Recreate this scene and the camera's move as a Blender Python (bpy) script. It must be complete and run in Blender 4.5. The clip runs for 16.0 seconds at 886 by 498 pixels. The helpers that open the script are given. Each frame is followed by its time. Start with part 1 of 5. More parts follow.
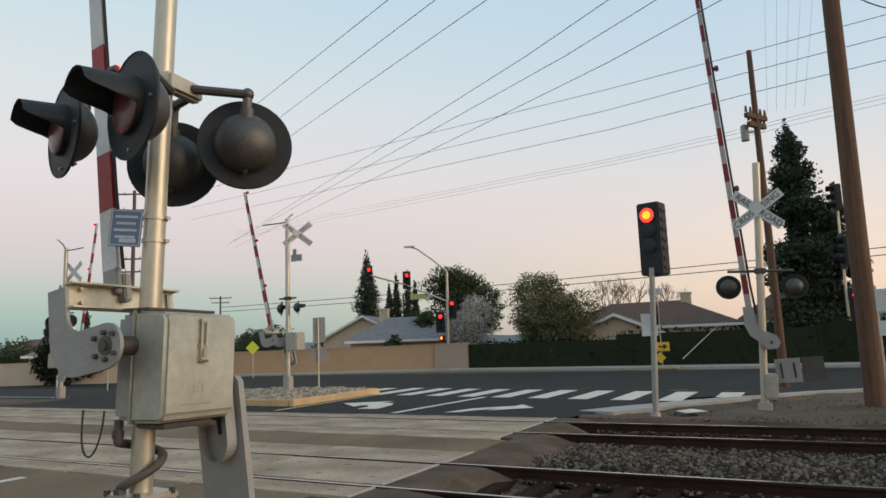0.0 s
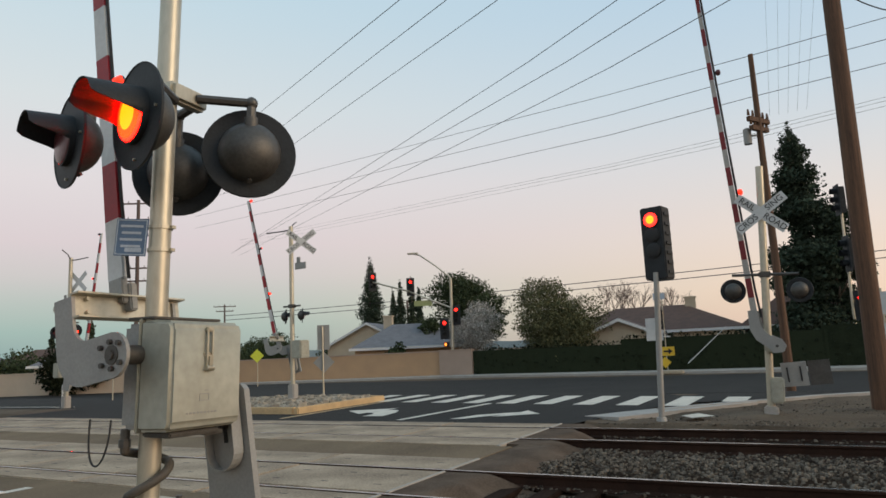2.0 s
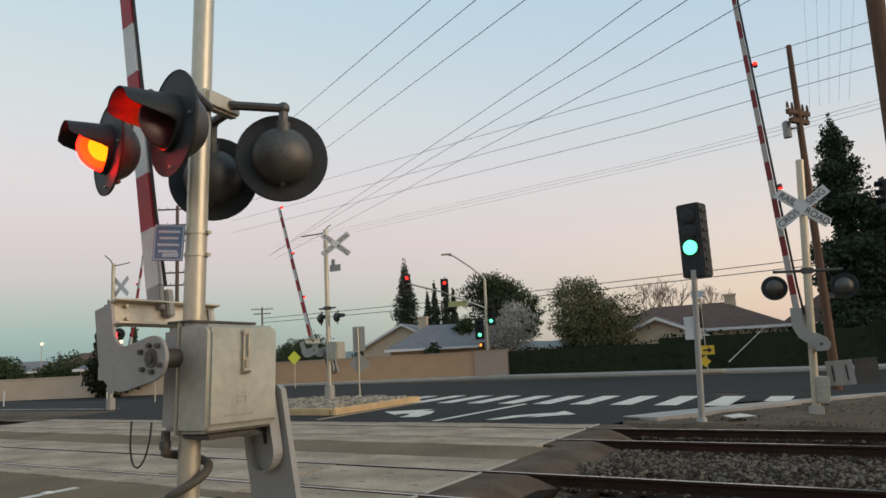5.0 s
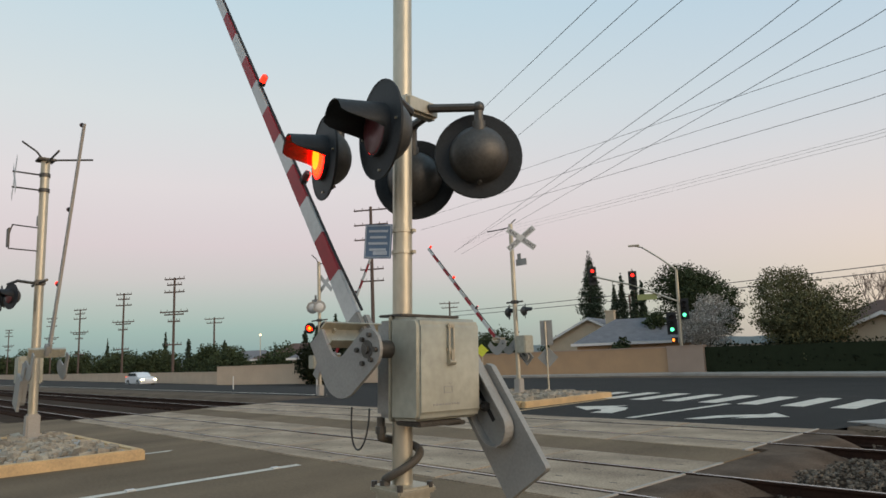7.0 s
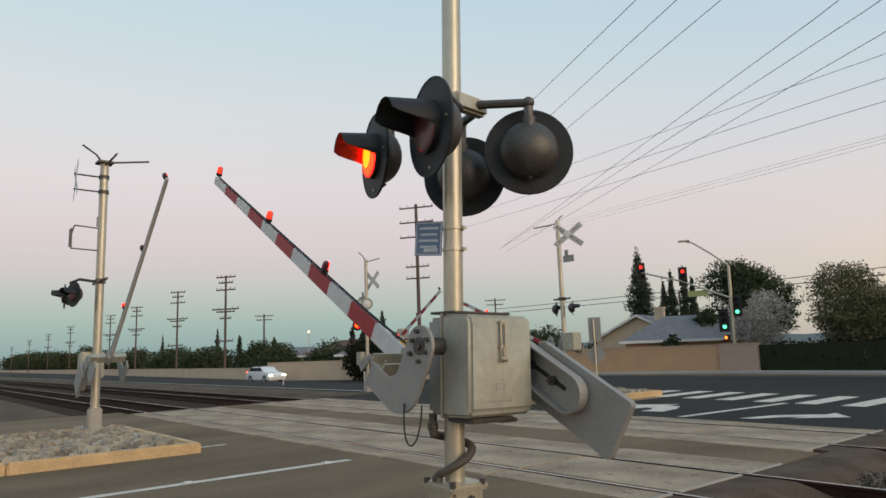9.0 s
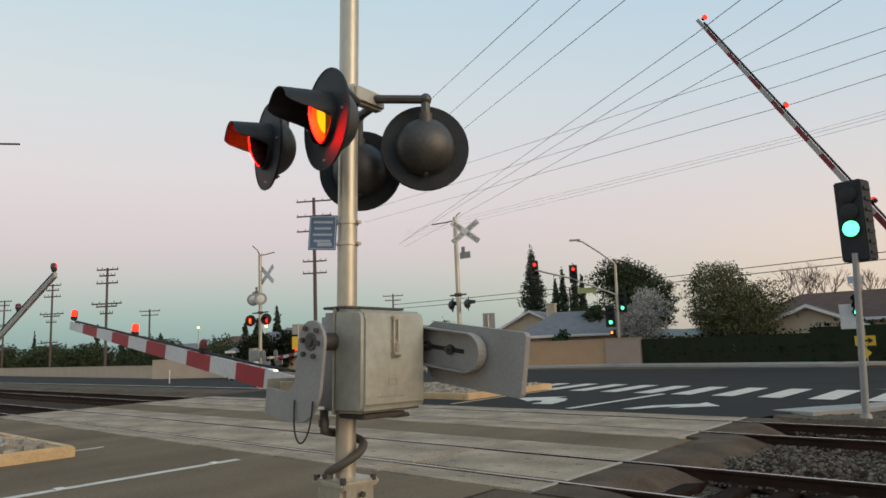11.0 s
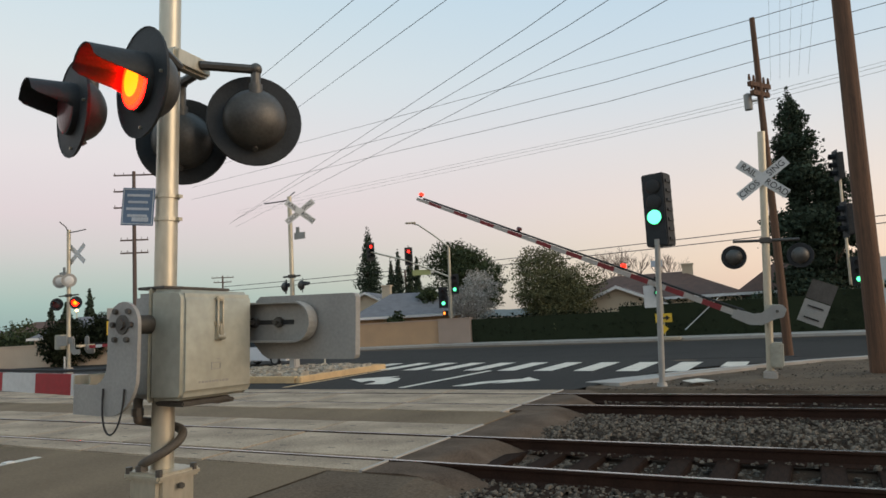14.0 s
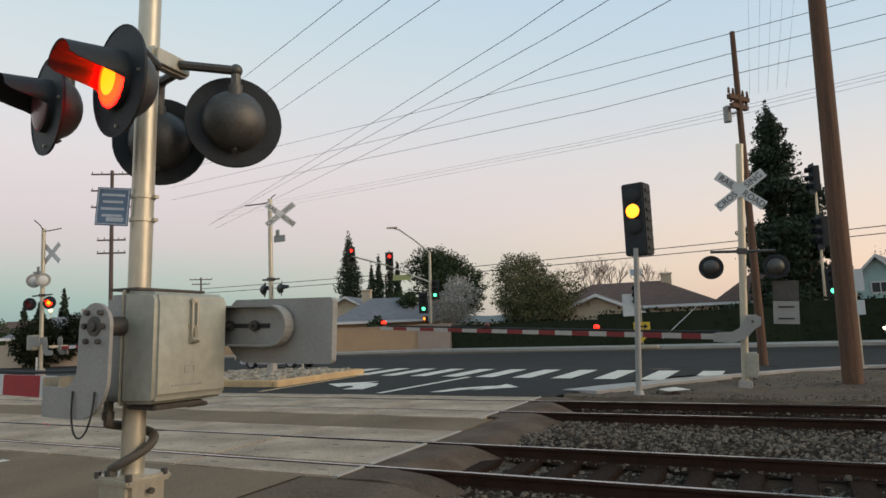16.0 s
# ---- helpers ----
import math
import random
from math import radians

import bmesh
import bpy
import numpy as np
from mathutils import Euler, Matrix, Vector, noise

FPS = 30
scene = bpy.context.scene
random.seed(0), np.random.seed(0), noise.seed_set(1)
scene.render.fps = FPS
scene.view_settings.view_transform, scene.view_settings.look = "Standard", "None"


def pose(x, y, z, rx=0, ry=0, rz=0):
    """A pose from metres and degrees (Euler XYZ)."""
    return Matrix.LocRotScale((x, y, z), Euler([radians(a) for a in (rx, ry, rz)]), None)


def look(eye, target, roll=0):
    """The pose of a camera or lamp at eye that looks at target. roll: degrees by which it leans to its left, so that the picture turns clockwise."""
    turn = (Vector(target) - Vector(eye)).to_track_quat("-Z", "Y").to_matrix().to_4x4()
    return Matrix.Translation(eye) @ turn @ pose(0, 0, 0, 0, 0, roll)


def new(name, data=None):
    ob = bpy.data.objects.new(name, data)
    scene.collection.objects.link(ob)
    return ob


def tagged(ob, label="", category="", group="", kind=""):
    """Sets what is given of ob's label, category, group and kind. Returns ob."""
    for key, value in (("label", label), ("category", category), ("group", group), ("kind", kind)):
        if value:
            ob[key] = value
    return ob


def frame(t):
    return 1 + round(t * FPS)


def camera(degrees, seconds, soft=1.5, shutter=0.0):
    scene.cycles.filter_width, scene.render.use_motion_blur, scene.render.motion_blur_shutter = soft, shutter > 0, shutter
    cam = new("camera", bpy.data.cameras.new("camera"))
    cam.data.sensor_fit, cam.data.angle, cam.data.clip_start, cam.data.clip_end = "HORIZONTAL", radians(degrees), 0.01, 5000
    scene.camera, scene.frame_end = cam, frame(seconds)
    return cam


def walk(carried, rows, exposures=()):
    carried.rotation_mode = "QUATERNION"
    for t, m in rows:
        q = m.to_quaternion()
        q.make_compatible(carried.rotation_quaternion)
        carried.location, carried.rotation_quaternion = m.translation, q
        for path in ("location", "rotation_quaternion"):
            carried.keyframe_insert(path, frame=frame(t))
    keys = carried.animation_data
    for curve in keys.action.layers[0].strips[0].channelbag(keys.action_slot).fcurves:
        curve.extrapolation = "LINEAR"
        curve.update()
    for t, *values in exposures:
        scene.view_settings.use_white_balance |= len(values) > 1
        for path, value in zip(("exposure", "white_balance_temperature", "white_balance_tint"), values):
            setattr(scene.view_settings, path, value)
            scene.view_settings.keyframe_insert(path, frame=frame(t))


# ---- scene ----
cam = camera(66.20, 16.0, soft=1.6)
PATH = [
    (0, (0.8107, -6.5042, 1.5495), (-0.1347, -4.7632, 1.8235), -2.19),
    (0.5, (0.8112, -6.5081, 1.5516), (-0.1286, -4.7647, 1.8295), -2.37),
    (1, (0.8091, -6.5094, 1.5506), (-0.1308, -4.7667, 1.8331), -2.46),
    (1.5, (0.8073, -6.5104, 1.5504), (-0.1370, -4.7710, 1.8383), -2.61),
    (2, (0.8080, -6.5137, 1.5485), (-0.1441, -4.7795, 1.8417), -2.69),
    (2.5, (0.8129, -6.5197, 1.5497), (-0.1463, -4.7901, 1.8467), -2.77),
    (3, (0.8124, -6.5189, 1.5525), (-0.1588, -4.7961, 1.8510), -2.84),
    (5.5, (0.8107, -6.4952, 1.5520), (-0.2837, -4.8484, 1.8525), -3.32),
    (6, (0.7952, -6.5135, 1.5565), (-0.4057, -4.9428, 1.8579), -2.96),
    (6.5, (0.7552, -6.5503, 1.5584), (-0.5757, -5.0888, 1.8628), -2.61),
    (7, (0.7338, -6.5759, 1.5571), (-0.7140, -5.2305, 1.8635), -2.25),
    (7.5, (0.7214, -6.5967, 1.5596), (-0.8051, -5.3410, 1.8648), -2.08),
    (8, (0.7126, -6.6035, 1.5605), (-0.8513, -5.3942, 1.8637), -2.08),
    (8.5, (0.7074, -6.6075, 1.5599), (-0.8608, -5.4033, 1.8610), -2.04),
    (9, (0.7037, -6.6031, 1.5582), (-0.8314, -5.3574, 1.8610), -2.06),
    (9.5, (0.7049, -6.5905, 1.5569), (-0.7591, -5.2628, 1.8631), -2.09),
    (10, (0.7243, -6.5734, 1.5561), (-0.6468, -5.1497, 1.8615), -2.16),
    (12.5, (0.7069, -6.5939, 1.5499), (-0.5910, -5.0939, 1.8061), -2.57),
    (13, (0.7024, -6.5811, 1.5437), (-0.5287, -5.0246, 1.7920), -2.75),
    (13.5, (0.7121, -6.5518, 1.5423), (-0.4104, -4.9128, 1.7748), -2.96),
    (14, (0.7211, -6.5330, 1.5408), (-0.2326, -4.7868, 1.7441), -3.19),
    (14.5, (0.7337, -6.5207, 1.5447), (-0.1153, -4.7206, 1.7419), -3.14),
    (15, (0.7407, -6.5172, 1.5458), (-0.0810, -4.7049, 1.7470), -2.90),
    (15.5, (0.7389, -6.5162, 1.5454), (-0.1103, -4.7173, 1.7522), -2.58),
    (16, (0.7307, -6.5166, 1.5434), (-0.1728, -4.7455, 1.7601), -2.39),
]
walk(cam, [(t, look(eye, target, roll)) for t, eye, target, roll in PATH], exposures=[(0, 0.05), (3, -0.03), (5.5, -0.03), (7, -0.04), (10, -0.04), (12.5, 0.0), (14.5, 0.07), (16, 0.02)])

# ---- light ----
world = bpy.data.worlds.new("dusk")
scene.world = world
world.use_nodes = True
wt = world.node_tree
wt.nodes.clear()
w_out = wt.nodes.new("ShaderNodeOutputWorld")
w_bg = wt.nodes.new("ShaderNodeBackground")
w_bg.inputs["Strength"].default_value = 1.0
w_tc = wt.nodes.new("ShaderNodeTexCoord")
w_sep = wt.nodes.new("ShaderNodeSeparateXYZ")
wt.links.new(w_tc.outputs["Generated"], w_sep.inputs[0])


def ramp_node(tree, stops):
    r = tree.nodes.new("ShaderNodeValToRGB")
    els = r.color_ramp.elements
    while len(els) < len(stops):
        els.new(0.5)
    for e, (p, c) in zip(els, stops):
        e.position, e.color = p, (*c, 1)
    return r


# the earth's shadow and its pink belt on one side, the afterglow on the other
w_cool = ramp_node(wt, [(0.0, (0.24, 0.375, 0.375)), (0.045, (0.285, 0.455, 0.45)), (0.08, (0.40, 0.49, 0.495)), (0.115, (0.54, 0.525, 0.55)), (0.16, (0.645, 0.56, 0.60)), (0.24, (0.71, 0.65, 0.67)), (0.34, (0.655, 0.695, 0.71)), (0.48, (0.53, 0.67, 0.74)), (0.66, (0.42, 0.61, 0.74)), (1.0, (0.32, 0.49, 0.65))])
w_warm = ramp_node(wt, [(0.0, (0.78, 0.56, 0.44)), (0.06, (0.83, 0.64, 0.52)), (0.14, (0.78, 0.67, 0.61)), (0.22, (0.69, 0.67, 0.67)), (0.32, (0.56, 0.655, 0.73)), (0.45, (0.465, 0.615, 0.745)), (0.65, (0.42, 0.59, 0.73)), (1.0, (0.32, 0.49, 0.65))])
wt.links.new(w_sep.outputs["Z"], w_cool.inputs[0])
wt.links.new(w_sep.outputs["Z"], w_warm.inputs[0])
w_side = wt.nodes.new("ShaderNodeMapRange")
w_side.inputs["From Min"].default_value, w_side.inputs["From Max"].default_value = -0.95, 0.15
w_side.interpolation_type = "SMOOTHSTEP"
wt.links.new(w_sep.outputs["X"], w_side.inputs["Value"])
w_mix = wt.nodes.new("ShaderNodeMix")
w_mix.data_type = "RGBA"
wt.links.new(w_side.outputs[0], w_mix.inputs[0])
wt.links.new(w_cool.outputs[0], w_mix.inputs[6])
wt.links.new(w_warm.outputs[0], w_mix.inputs[7])
w_sky = wt.nodes.new("ShaderNodeTexSky")
w_sky.sky_type, w_sky.sun_disc, w_sky.sun_elevation, w_sky.sun_rotation = "NISHITA", False, radians(1.0), radians(80)
w_add = wt.nodes.new("ShaderNodeMix")
w_add.data_type, w_add.blend_type = "RGBA", "ADD"
w_add.inputs[0].default_value = 0.06
wt.links.new(w_mix.outputs[2], w_add.inputs[6])
wt.links.new(w_sky.outputs[0], w_add.inputs[7])
wt.links.new(w_add.outputs[2], w_bg.inputs[0])
wt.links.new(w_bg.outputs[0], w_out.inputs[0])
sun = new("sun", bpy.data.lights.new("sun", "SUN"))
sun.data.energy, sun.data.angle, sun.data.color = 1.5, radians(40), (1.0, 0.77, 0.53)
sun.matrix_basis = look((30, 3, 10), (0, 0, 0))


# ---- materials ----
def material(name, a, b=None, rough=0.6, metal=0.0, scale=8.0, fine=60.0, bump=0.15, emit=None, strength=0.0, stretch=(1, 1, 1), island=0.0, spec=0.5):
    """Two colours mixed by noise at two scales, with a fine bump."""
    m = bpy.data.materials.new(name)
    m.use_nodes = True
    t = m.node_tree
    p = t.nodes["Principled BSDF"]
    b = b or tuple(0.75 * v for v in a)
    tc = t.nodes.new("ShaderNodeTexCoord")
    mp = t.nodes.new("ShaderNodeMapping")
    mp.inputs["Scale"].default_value = stretch
    t.links.new(tc.outputs["Object"], mp.inputs[0])
    n1, n2 = t.nodes.new("ShaderNodeTexNoise"), t.nodes.new("ShaderNodeTexNoise")
    for n, s in ((n1, scale), (n2, fine)):
        n.inputs["Scale"].default_value, n.inputs["Detail"].default_value = s, 6
        t.links.new(mp.outputs[0], n.inputs["Vector"])
    add = t.nodes.new("ShaderNodeMath")
    add.operation = "MULTIPLY_ADD"
    add.inputs[1].default_value = 0.45
    t.links.new(n2.outputs[0], add.inputs[0])
    half = t.nodes.new("ShaderNodeMath")
    half.operation = "MULTIPLY"
    half.inputs[1].default_value = 0.55
    t.links.new(n1.outputs[0], half.inputs[0])
    t.links.new(half.outputs[0], add.inputs[2])
    last = add.outputs[0]
    if island:
        ge = t.nodes.new("ShaderNodeNewGeometry")
        isl = t.nodes.new("ShaderNodeMath")
        isl.operation = "MULTIPLY_ADD"
        isl.inputs[1].default_value = island
        sub = t.nodes.new("ShaderNodeMath")
        sub.operation, sub.inputs[1].default_value = "SUBTRACT", island / 2
        t.links.new(ge.outputs["Random Per Island"], isl.inputs[0])
        t.links.new(last, isl.inputs[2])
        t.links.new(isl.outputs[0], sub.inputs[0])
        last = sub.outputs[0]
    r = ramp_node(t, [(0.33, b), (0.67, a)])
    t.links.new(last, r.inputs[0])
    t.links.new(r.outputs[0], p.inputs["Base Color"])
    bp = t.nodes.new("ShaderNodeBump")
    bp.inputs["Strength"].default_value, bp.inputs["Distance"].default_value = bump, 0.01
    t.links.new(n2.outputs[0], bp.inputs["Height"])
    t.links.new(bp.outputs[0], p.inputs["Normal"])
    p.inputs["Roughness"].default_value, p.inputs["Metallic"].default_value = rough, metal
    p.inputs["Specular IOR Level"].default_value = spec
    if emit:
        p.inputs["Emission Color"].default_value, p.inputs["Emission Strength"].default_value = (*emit, 1), strength
    return m


M = dict(
    asphalt=material("asphalt", (0.245, 0.178, 0.112), (0.098, 0.070, 0.044), 0.9, scale=0.55, fine=70, bump=0.4, stretch=(1, 0.35, 1), spec=0.15),
    asphalt_new=material("new_asphalt", (0.030, 0.028, 0.0245), (0.018, 0.0165, 0.0145), 0.9, scale=0.5, fine=90, bump=0.3, spec=0.2),
    dirt=material("dirt", (0.165, 0.125, 0.088), (0.070, 0.051, 0.036), 0.95, scale=0.8, fine=30, bump=0.8, spec=0.1),
    tar=material("asphalt_apron", (0.066, 0.043, 0.028), (0.025, 0.016, 0.011), 0.95, scale=1.7, fine=50, bump=0.6, spec=0.08),
    apron=material("dirty_asphalt", (0.150, 0.110, 0.080), (0.062, 0.044, 0.032), 0.95, scale=1.9, fine=45, bump=0.6, spec=0.08),
    concrete=material("concrete", (0.53, 0.415, 0.295), (0.145, 0.108, 0.076), 0.9, scale=0.9, fine=35, bump=0.25, spec=0.2),
    kerb=material("painted_kerb", (0.68, 0.47, 0.24), (0.44, 0.31, 0.17), 0.85, scale=2.5, fine=30),
    pale_kerb=material("pale_concrete", (0.42, 0.39, 0.35), (0.30, 0.28, 0.25), 0.85, scale=2, fine=40),
    paint=material("road_paint", (0.74, 0.68, 0.57), (0.46, 0.42, 0.35), 0.7, scale=3, fine=40),
    rail=material("rusty_rail", (0.05, 0.026, 0.017), (0.022, 0.012, 0.009), 0.85, 0.1, scale=3, fine=60, spec=0.15),
    railtop=material("polished_rail", (0.45, 0.43, 0.41), (0.30, 0.29, 0.28), 0.25, 0.95, scale=2, fine=30, bump=0.05),
    tie=material("creosoted_tie", (0.042, 0.024, 0.016), (0.014, 0.009, 0.007), 0.95, scale=4, fine=50, bump=0.5, stretch=(1, 0.15, 1), spec=0.08),
    stone=material("ballast_stone", (0.185, 0.155, 0.120), (0.030, 0.024, 0.018), 0.9, scale=6, fine=40, island=0.45, spec=0.3),
    rock=material("island_rock", (0.40, 0.35, 0.27), (0.20, 0.17, 0.13), 0.9, scale=6, fine=30, island=0.4),
    galv=material("galvanised_steel", (0.56, 0.52, 0.42), (0.40, 0.37, 0.29), 0.42, 0.6, scale=3, fine=30, bump=0.08, stretch=(1, 1, 0.3)),
    grey=material("grey_painted_metal", (0.45, 0.44, 0.36), (0.30, 0.295, 0.24), 0.5, 0.25, scale=2.2, fine=14, bump=0.04),
    plate=material("grey_plate", (0.36, 0.355, 0.33), (0.27, 0.265, 0.25), 0.6, 0.3, scale=3, fine=45, bump=0.1),
    black=material("black_painted_metal", (0.030, 0.034, 0.037), (0.016, 0.018, 0.020), 0.6, 0.0, scale=5, fine=50, spec=0.3),
    bowl=material("dull_housing", (0.11, 0.105, 0.095), (0.065, 0.06, 0.055), 0.5, 0.5, scale=4, fine=40),
    hose=material("conduit_sheath", (0.115, 0.098, 0.075), (0.06, 0.05, 0.04), 0.6, scale=8, fine=120, bump=0.5),
    dark=material("dark_rubber", (0.02, 0.02, 0.02), rough=0.7),
    white=material("white_reflective_sheeting", (0.66, 0.66, 0.64), (0.52, 0.52, 0.5), 0.5, scale=3, fine=30, bump=0.05),
    # bare grey arm back; also white stripes darkened for an arm lit from behind
    bare_arm=material("bare_back_and_shaded_white", (0.46, 0.43, 0.39), (0.33, 0.30, 0.27), 0.7, scale=4, fine=30, bump=0.1),
    # red sheeting with the shade of a backlit arm put into its colour
    red_worn=material("shaded_red_sheeting", (0.24, 0.02, 0.022), (0.15, 0.016, 0.018), 0.6, scale=3, fine=30, bump=0.05),
    red=material("red_reflective_sheeting", (0.40, 0.018, 0.026), (0.27, 0.013, 0.02), 0.5, scale=3, fine=30, bump=0.05),
    blue=material("blue_sign_face", (0.11, 0.18, 0.29), (0.08, 0.135, 0.22), 0.5, scale=4),
    pale_blue=material("pale_sign_print", (0.45, 0.52, 0.6), rough=0.6),
    yellow=material("yellow_sign_face", (0.75, 0.50, 0.03), (0.6, 0.4, 0.03), 0.5),
    street_green=material("faded_sign_green", (0.34, 0.38, 0.17), (0.26, 0.30, 0.12), 0.6),
    lime=material("lime_sign_face", (0.70, 0.75, 0.06), rough=0.5),
    wood=material("pole_wood", (0.17, 0.088, 0.048), (0.050, 0.028, 0.018), 0.85, scale=3, fine=25, bump=0.5, stretch=(6, 6, 0.25)),
    oldwood=material("weathered_pole_wood", (0.14, 0.10, 0.085), (0.08, 0.06, 0.05), 0.9, scale=3, fine=25, stretch=(6, 6, 0.3)),
    wire=material("cable", (0.05, 0.05, 0.055), rough=0.6),
    stucco=material("tan_wall", (0.46, 0.30, 0.17), (0.38, 0.25, 0.15), 0.9, scale=1.0, fine=30),
    block=material("pale_block_wall", (0.64, 0.50, 0.36), (0.52, 0.40, 0.29), 0.9, scale=0.6, fine=20),
    pinkwall=material("pink_wall", (0.42, 0.31, 0.24), (0.36, 0.27, 0.21), 0.9, scale=1.0, fine=30),
    roofbrown=material("brown_shingle", (0.13, 0.075, 0.055), (0.08, 0.05, 0.04), 0.9, scale=2, fine=18, bump=0.5),
    roofgrey=material("grey_shingle", (0.20, 0.20, 0.21), (0.13, 0.13, 0.14), 0.9, scale=2, fine=18, bump=0.5),
    cream=material("cream_stucco", (0.55, 0.46, 0.33), (0.45, 0.37, 0.27), 0.9, scale=1.5),
    mint=material("mint_stucco", (0.42, 0.58, 0.55), (0.36, 0.5, 0.48), 0.9, scale=1.5),
    trimwhite=material("white_trim", (0.7, 0.7, 0.68), (0.6, 0.6, 0.58), 0.7),
    glass=material("window_glass", (0.04, 0.05, 0.06), rough=0.08),
    bark=material("bark", (0.13, 0.10, 0.08), (0.07, 0.055, 0.045), 0.95, scale=5, fine=30, bump=0.6),
    leaf=material("leaves", (0.066, 0.086, 0.040), (0.026, 0.036, 0.018), 0.8, scale=1.2, fine=10, bump=0.05, island=0.3, spec=0.12),
    pepper=material("pepper_leaves", (0.150, 0.150, 0.075), (0.058, 0.062, 0.032), 0.8, scale=1.2, fine=10, bump=0.05, island=0.35, spec=0.15),
    needle=material("needles", (0.058, 0.080, 0.052), (0.026, 0.038, 0.026), 0.85, scale=1.2, fine=10, bump=0.05, island=0.3, spec=0.12),
    hedge=material("hedge_leaves", (0.024, 0.031, 0.016), (0.011, 0.015, 0.008), 0.9, scale=1.5, fine=10, bump=0.05, island=0.5, spec=0.12),
    blossom=material("blossom", (0.60, 0.56, 0.51), (0.27, 0.25, 0.21), 0.85, scale=1.5, fine=10, bump=0.05, island=0.6),
    twig=material("bare_twigs", (0.26, 0.19, 0.16), (0.16, 0.12, 0.10), 0.9, island=0.4),
    # the haze of distance is painted into this blue-grey
    haze=material("haze_tinted_hills", (0.22, 0.30, 0.34), (0.17, 0.24, 0.28), 1.0, scale=0.02, fine=0.3),
    carpaint=material("white_car_paint", (0.72, 0.73, 0.74), (0.68, 0.69, 0.7), 0.25, 0.0, bump=0.01),
    tanpaint=material("tan_car_paint", (0.36, 0.32, 0.26), (0.32, 0.29, 0.24), 0.35, 0.2, bump=0.01),
    tyre=material("tyre_rubber", (0.02, 0.02, 0.02), rough=0.85),
    rim=material("alloy_rim", (0.5, 0.5, 0.5), rough=0.35, metal=0.8),
    lit_red=material("lit_red_lens", (0.6, 0.05, 0.02), emit=(1.0, 0.10, 0.02), strength=3.2),
    lit_lamp=material("lit_arm_lamp", (0.6, 0.05, 0.02), emit=(1.0, 0.022, 0.008), strength=2.6),
    # amber zones paint the overexposed glare of a red lens
    lit_hot=material("lit_glare_middle", (0.8, 0.3, 0.05), emit=(1.0, 0.29, 0.004), strength=2.4),
    lit_mid=material("lit_glare_edge", (0.8, 0.2, 0.05), emit=(1.0, 0.05, 0.002), strength=2.6),
    # overstrong red outer ring, added to throw a red glow into the hood
    lit_hood_ring=material("red_ring_for_hood_glow", (0.8, 0.3, 0.05), emit=(1.0, 0.0004, 0.0002), strength=150),
    dull_red=material("unlit_red_lens", (0.13, 0.04, 0.045), (0.09, 0.025, 0.03), 0.3),
    lit_stop=material("lit_stop_lens", (0.6, 0.05, 0.02), emit=(1.0, 0.018, 0.012), strength=4.5),
    lit_amber=material("lit_amber_lens", (0.6, 0.3, 0.05), emit=(1.0, 0.30, 0.015), strength=3.0),
    lit_green=material("lit_green_lens", (0.1, 0.6, 0.4), emit=(0.10, 1.0, 0.40), strength=2.8),
    lit_white=material("lit_headlight", (0.9, 0.9, 0.8), emit=(1.0, 0.86, 0.50), strength=6),
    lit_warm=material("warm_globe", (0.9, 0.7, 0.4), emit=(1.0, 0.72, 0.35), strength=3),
    lit_orange=material("lit_orange_hand", (0.6, 0.2, 0.02), emit=(1.0, 0.25, 0.03), strength=3),
)


# ---- mesh helpers ----
def part(name, bm, mat, parent=None, label="", smooth=False):
    me = bpy.data.meshes.new(name)
    bm.to_mesh(me)
    bm.free()
    for m in (mat if isinstance(mat, (list, tuple)) else [mat]):
        me.materials.append(M[m])
    if smooth:
        me.shade_smooth()
        me.set_sharp_from_angle(angle=radians(40))
    ob = new(name, me)
    ob.parent = parent
    if label:
        ob["label"] = label
    return ob


def block(bm, c, size, rot=None, bevel=0.0, mi=0):
    """A box at c; rot: a 3x3 or 4x4 matrix."""
    m = Matrix.Translation(c) @ (rot.to_4x4() if rot else Matrix()) @ Matrix.Diagonal((*size, 1))
    r = bmesh.ops.create_cube(bm, size=1, matrix=m)
    faces = {f for v in r["verts"] for f in v.link_faces}
    for f in faces:
        f.material_index = mi
    if bevel:
        g = bmesh.ops.bevel(bm, geom=list({e for f in faces for e in f.edges}), offset=bevel, segments=2, affect="EDGES", clamp_overlap=True)
        for f in g["faces"]:
            f.material_index = mi
    return bm


def rod(bm, a, b, r0, r1=None, seg=12, mi=0, cap=True):
    a, b = Vector(a), Vector(b)
    q = (b - a).to_track_quat("Z", "Y").to_matrix().to_4x4()
    r = bmesh.ops.create_cone(bm, cap_ends=cap, segments=seg, radius1=r0, radius2=r0 if r1 is None else r1, depth=(b - a).length, matrix=Matrix.Translation((a + b) / 2) @ q)
    for f in {f for v in r["verts"] for f in v.link_faces}:
        f.material_index = mi
    return bm


def pipe(bm, pts, r, seg=8):
    for a, b in zip(pts, pts[1:]):
        rod(bm, a, b, r, seg=seg)
    for p in pts[1:-1]:
        bmesh.ops.create_uvsphere(bm, u_segments=seg, v_segments=6, radius=r * 1.02, matrix=Matrix.Translation(p))
    return bm


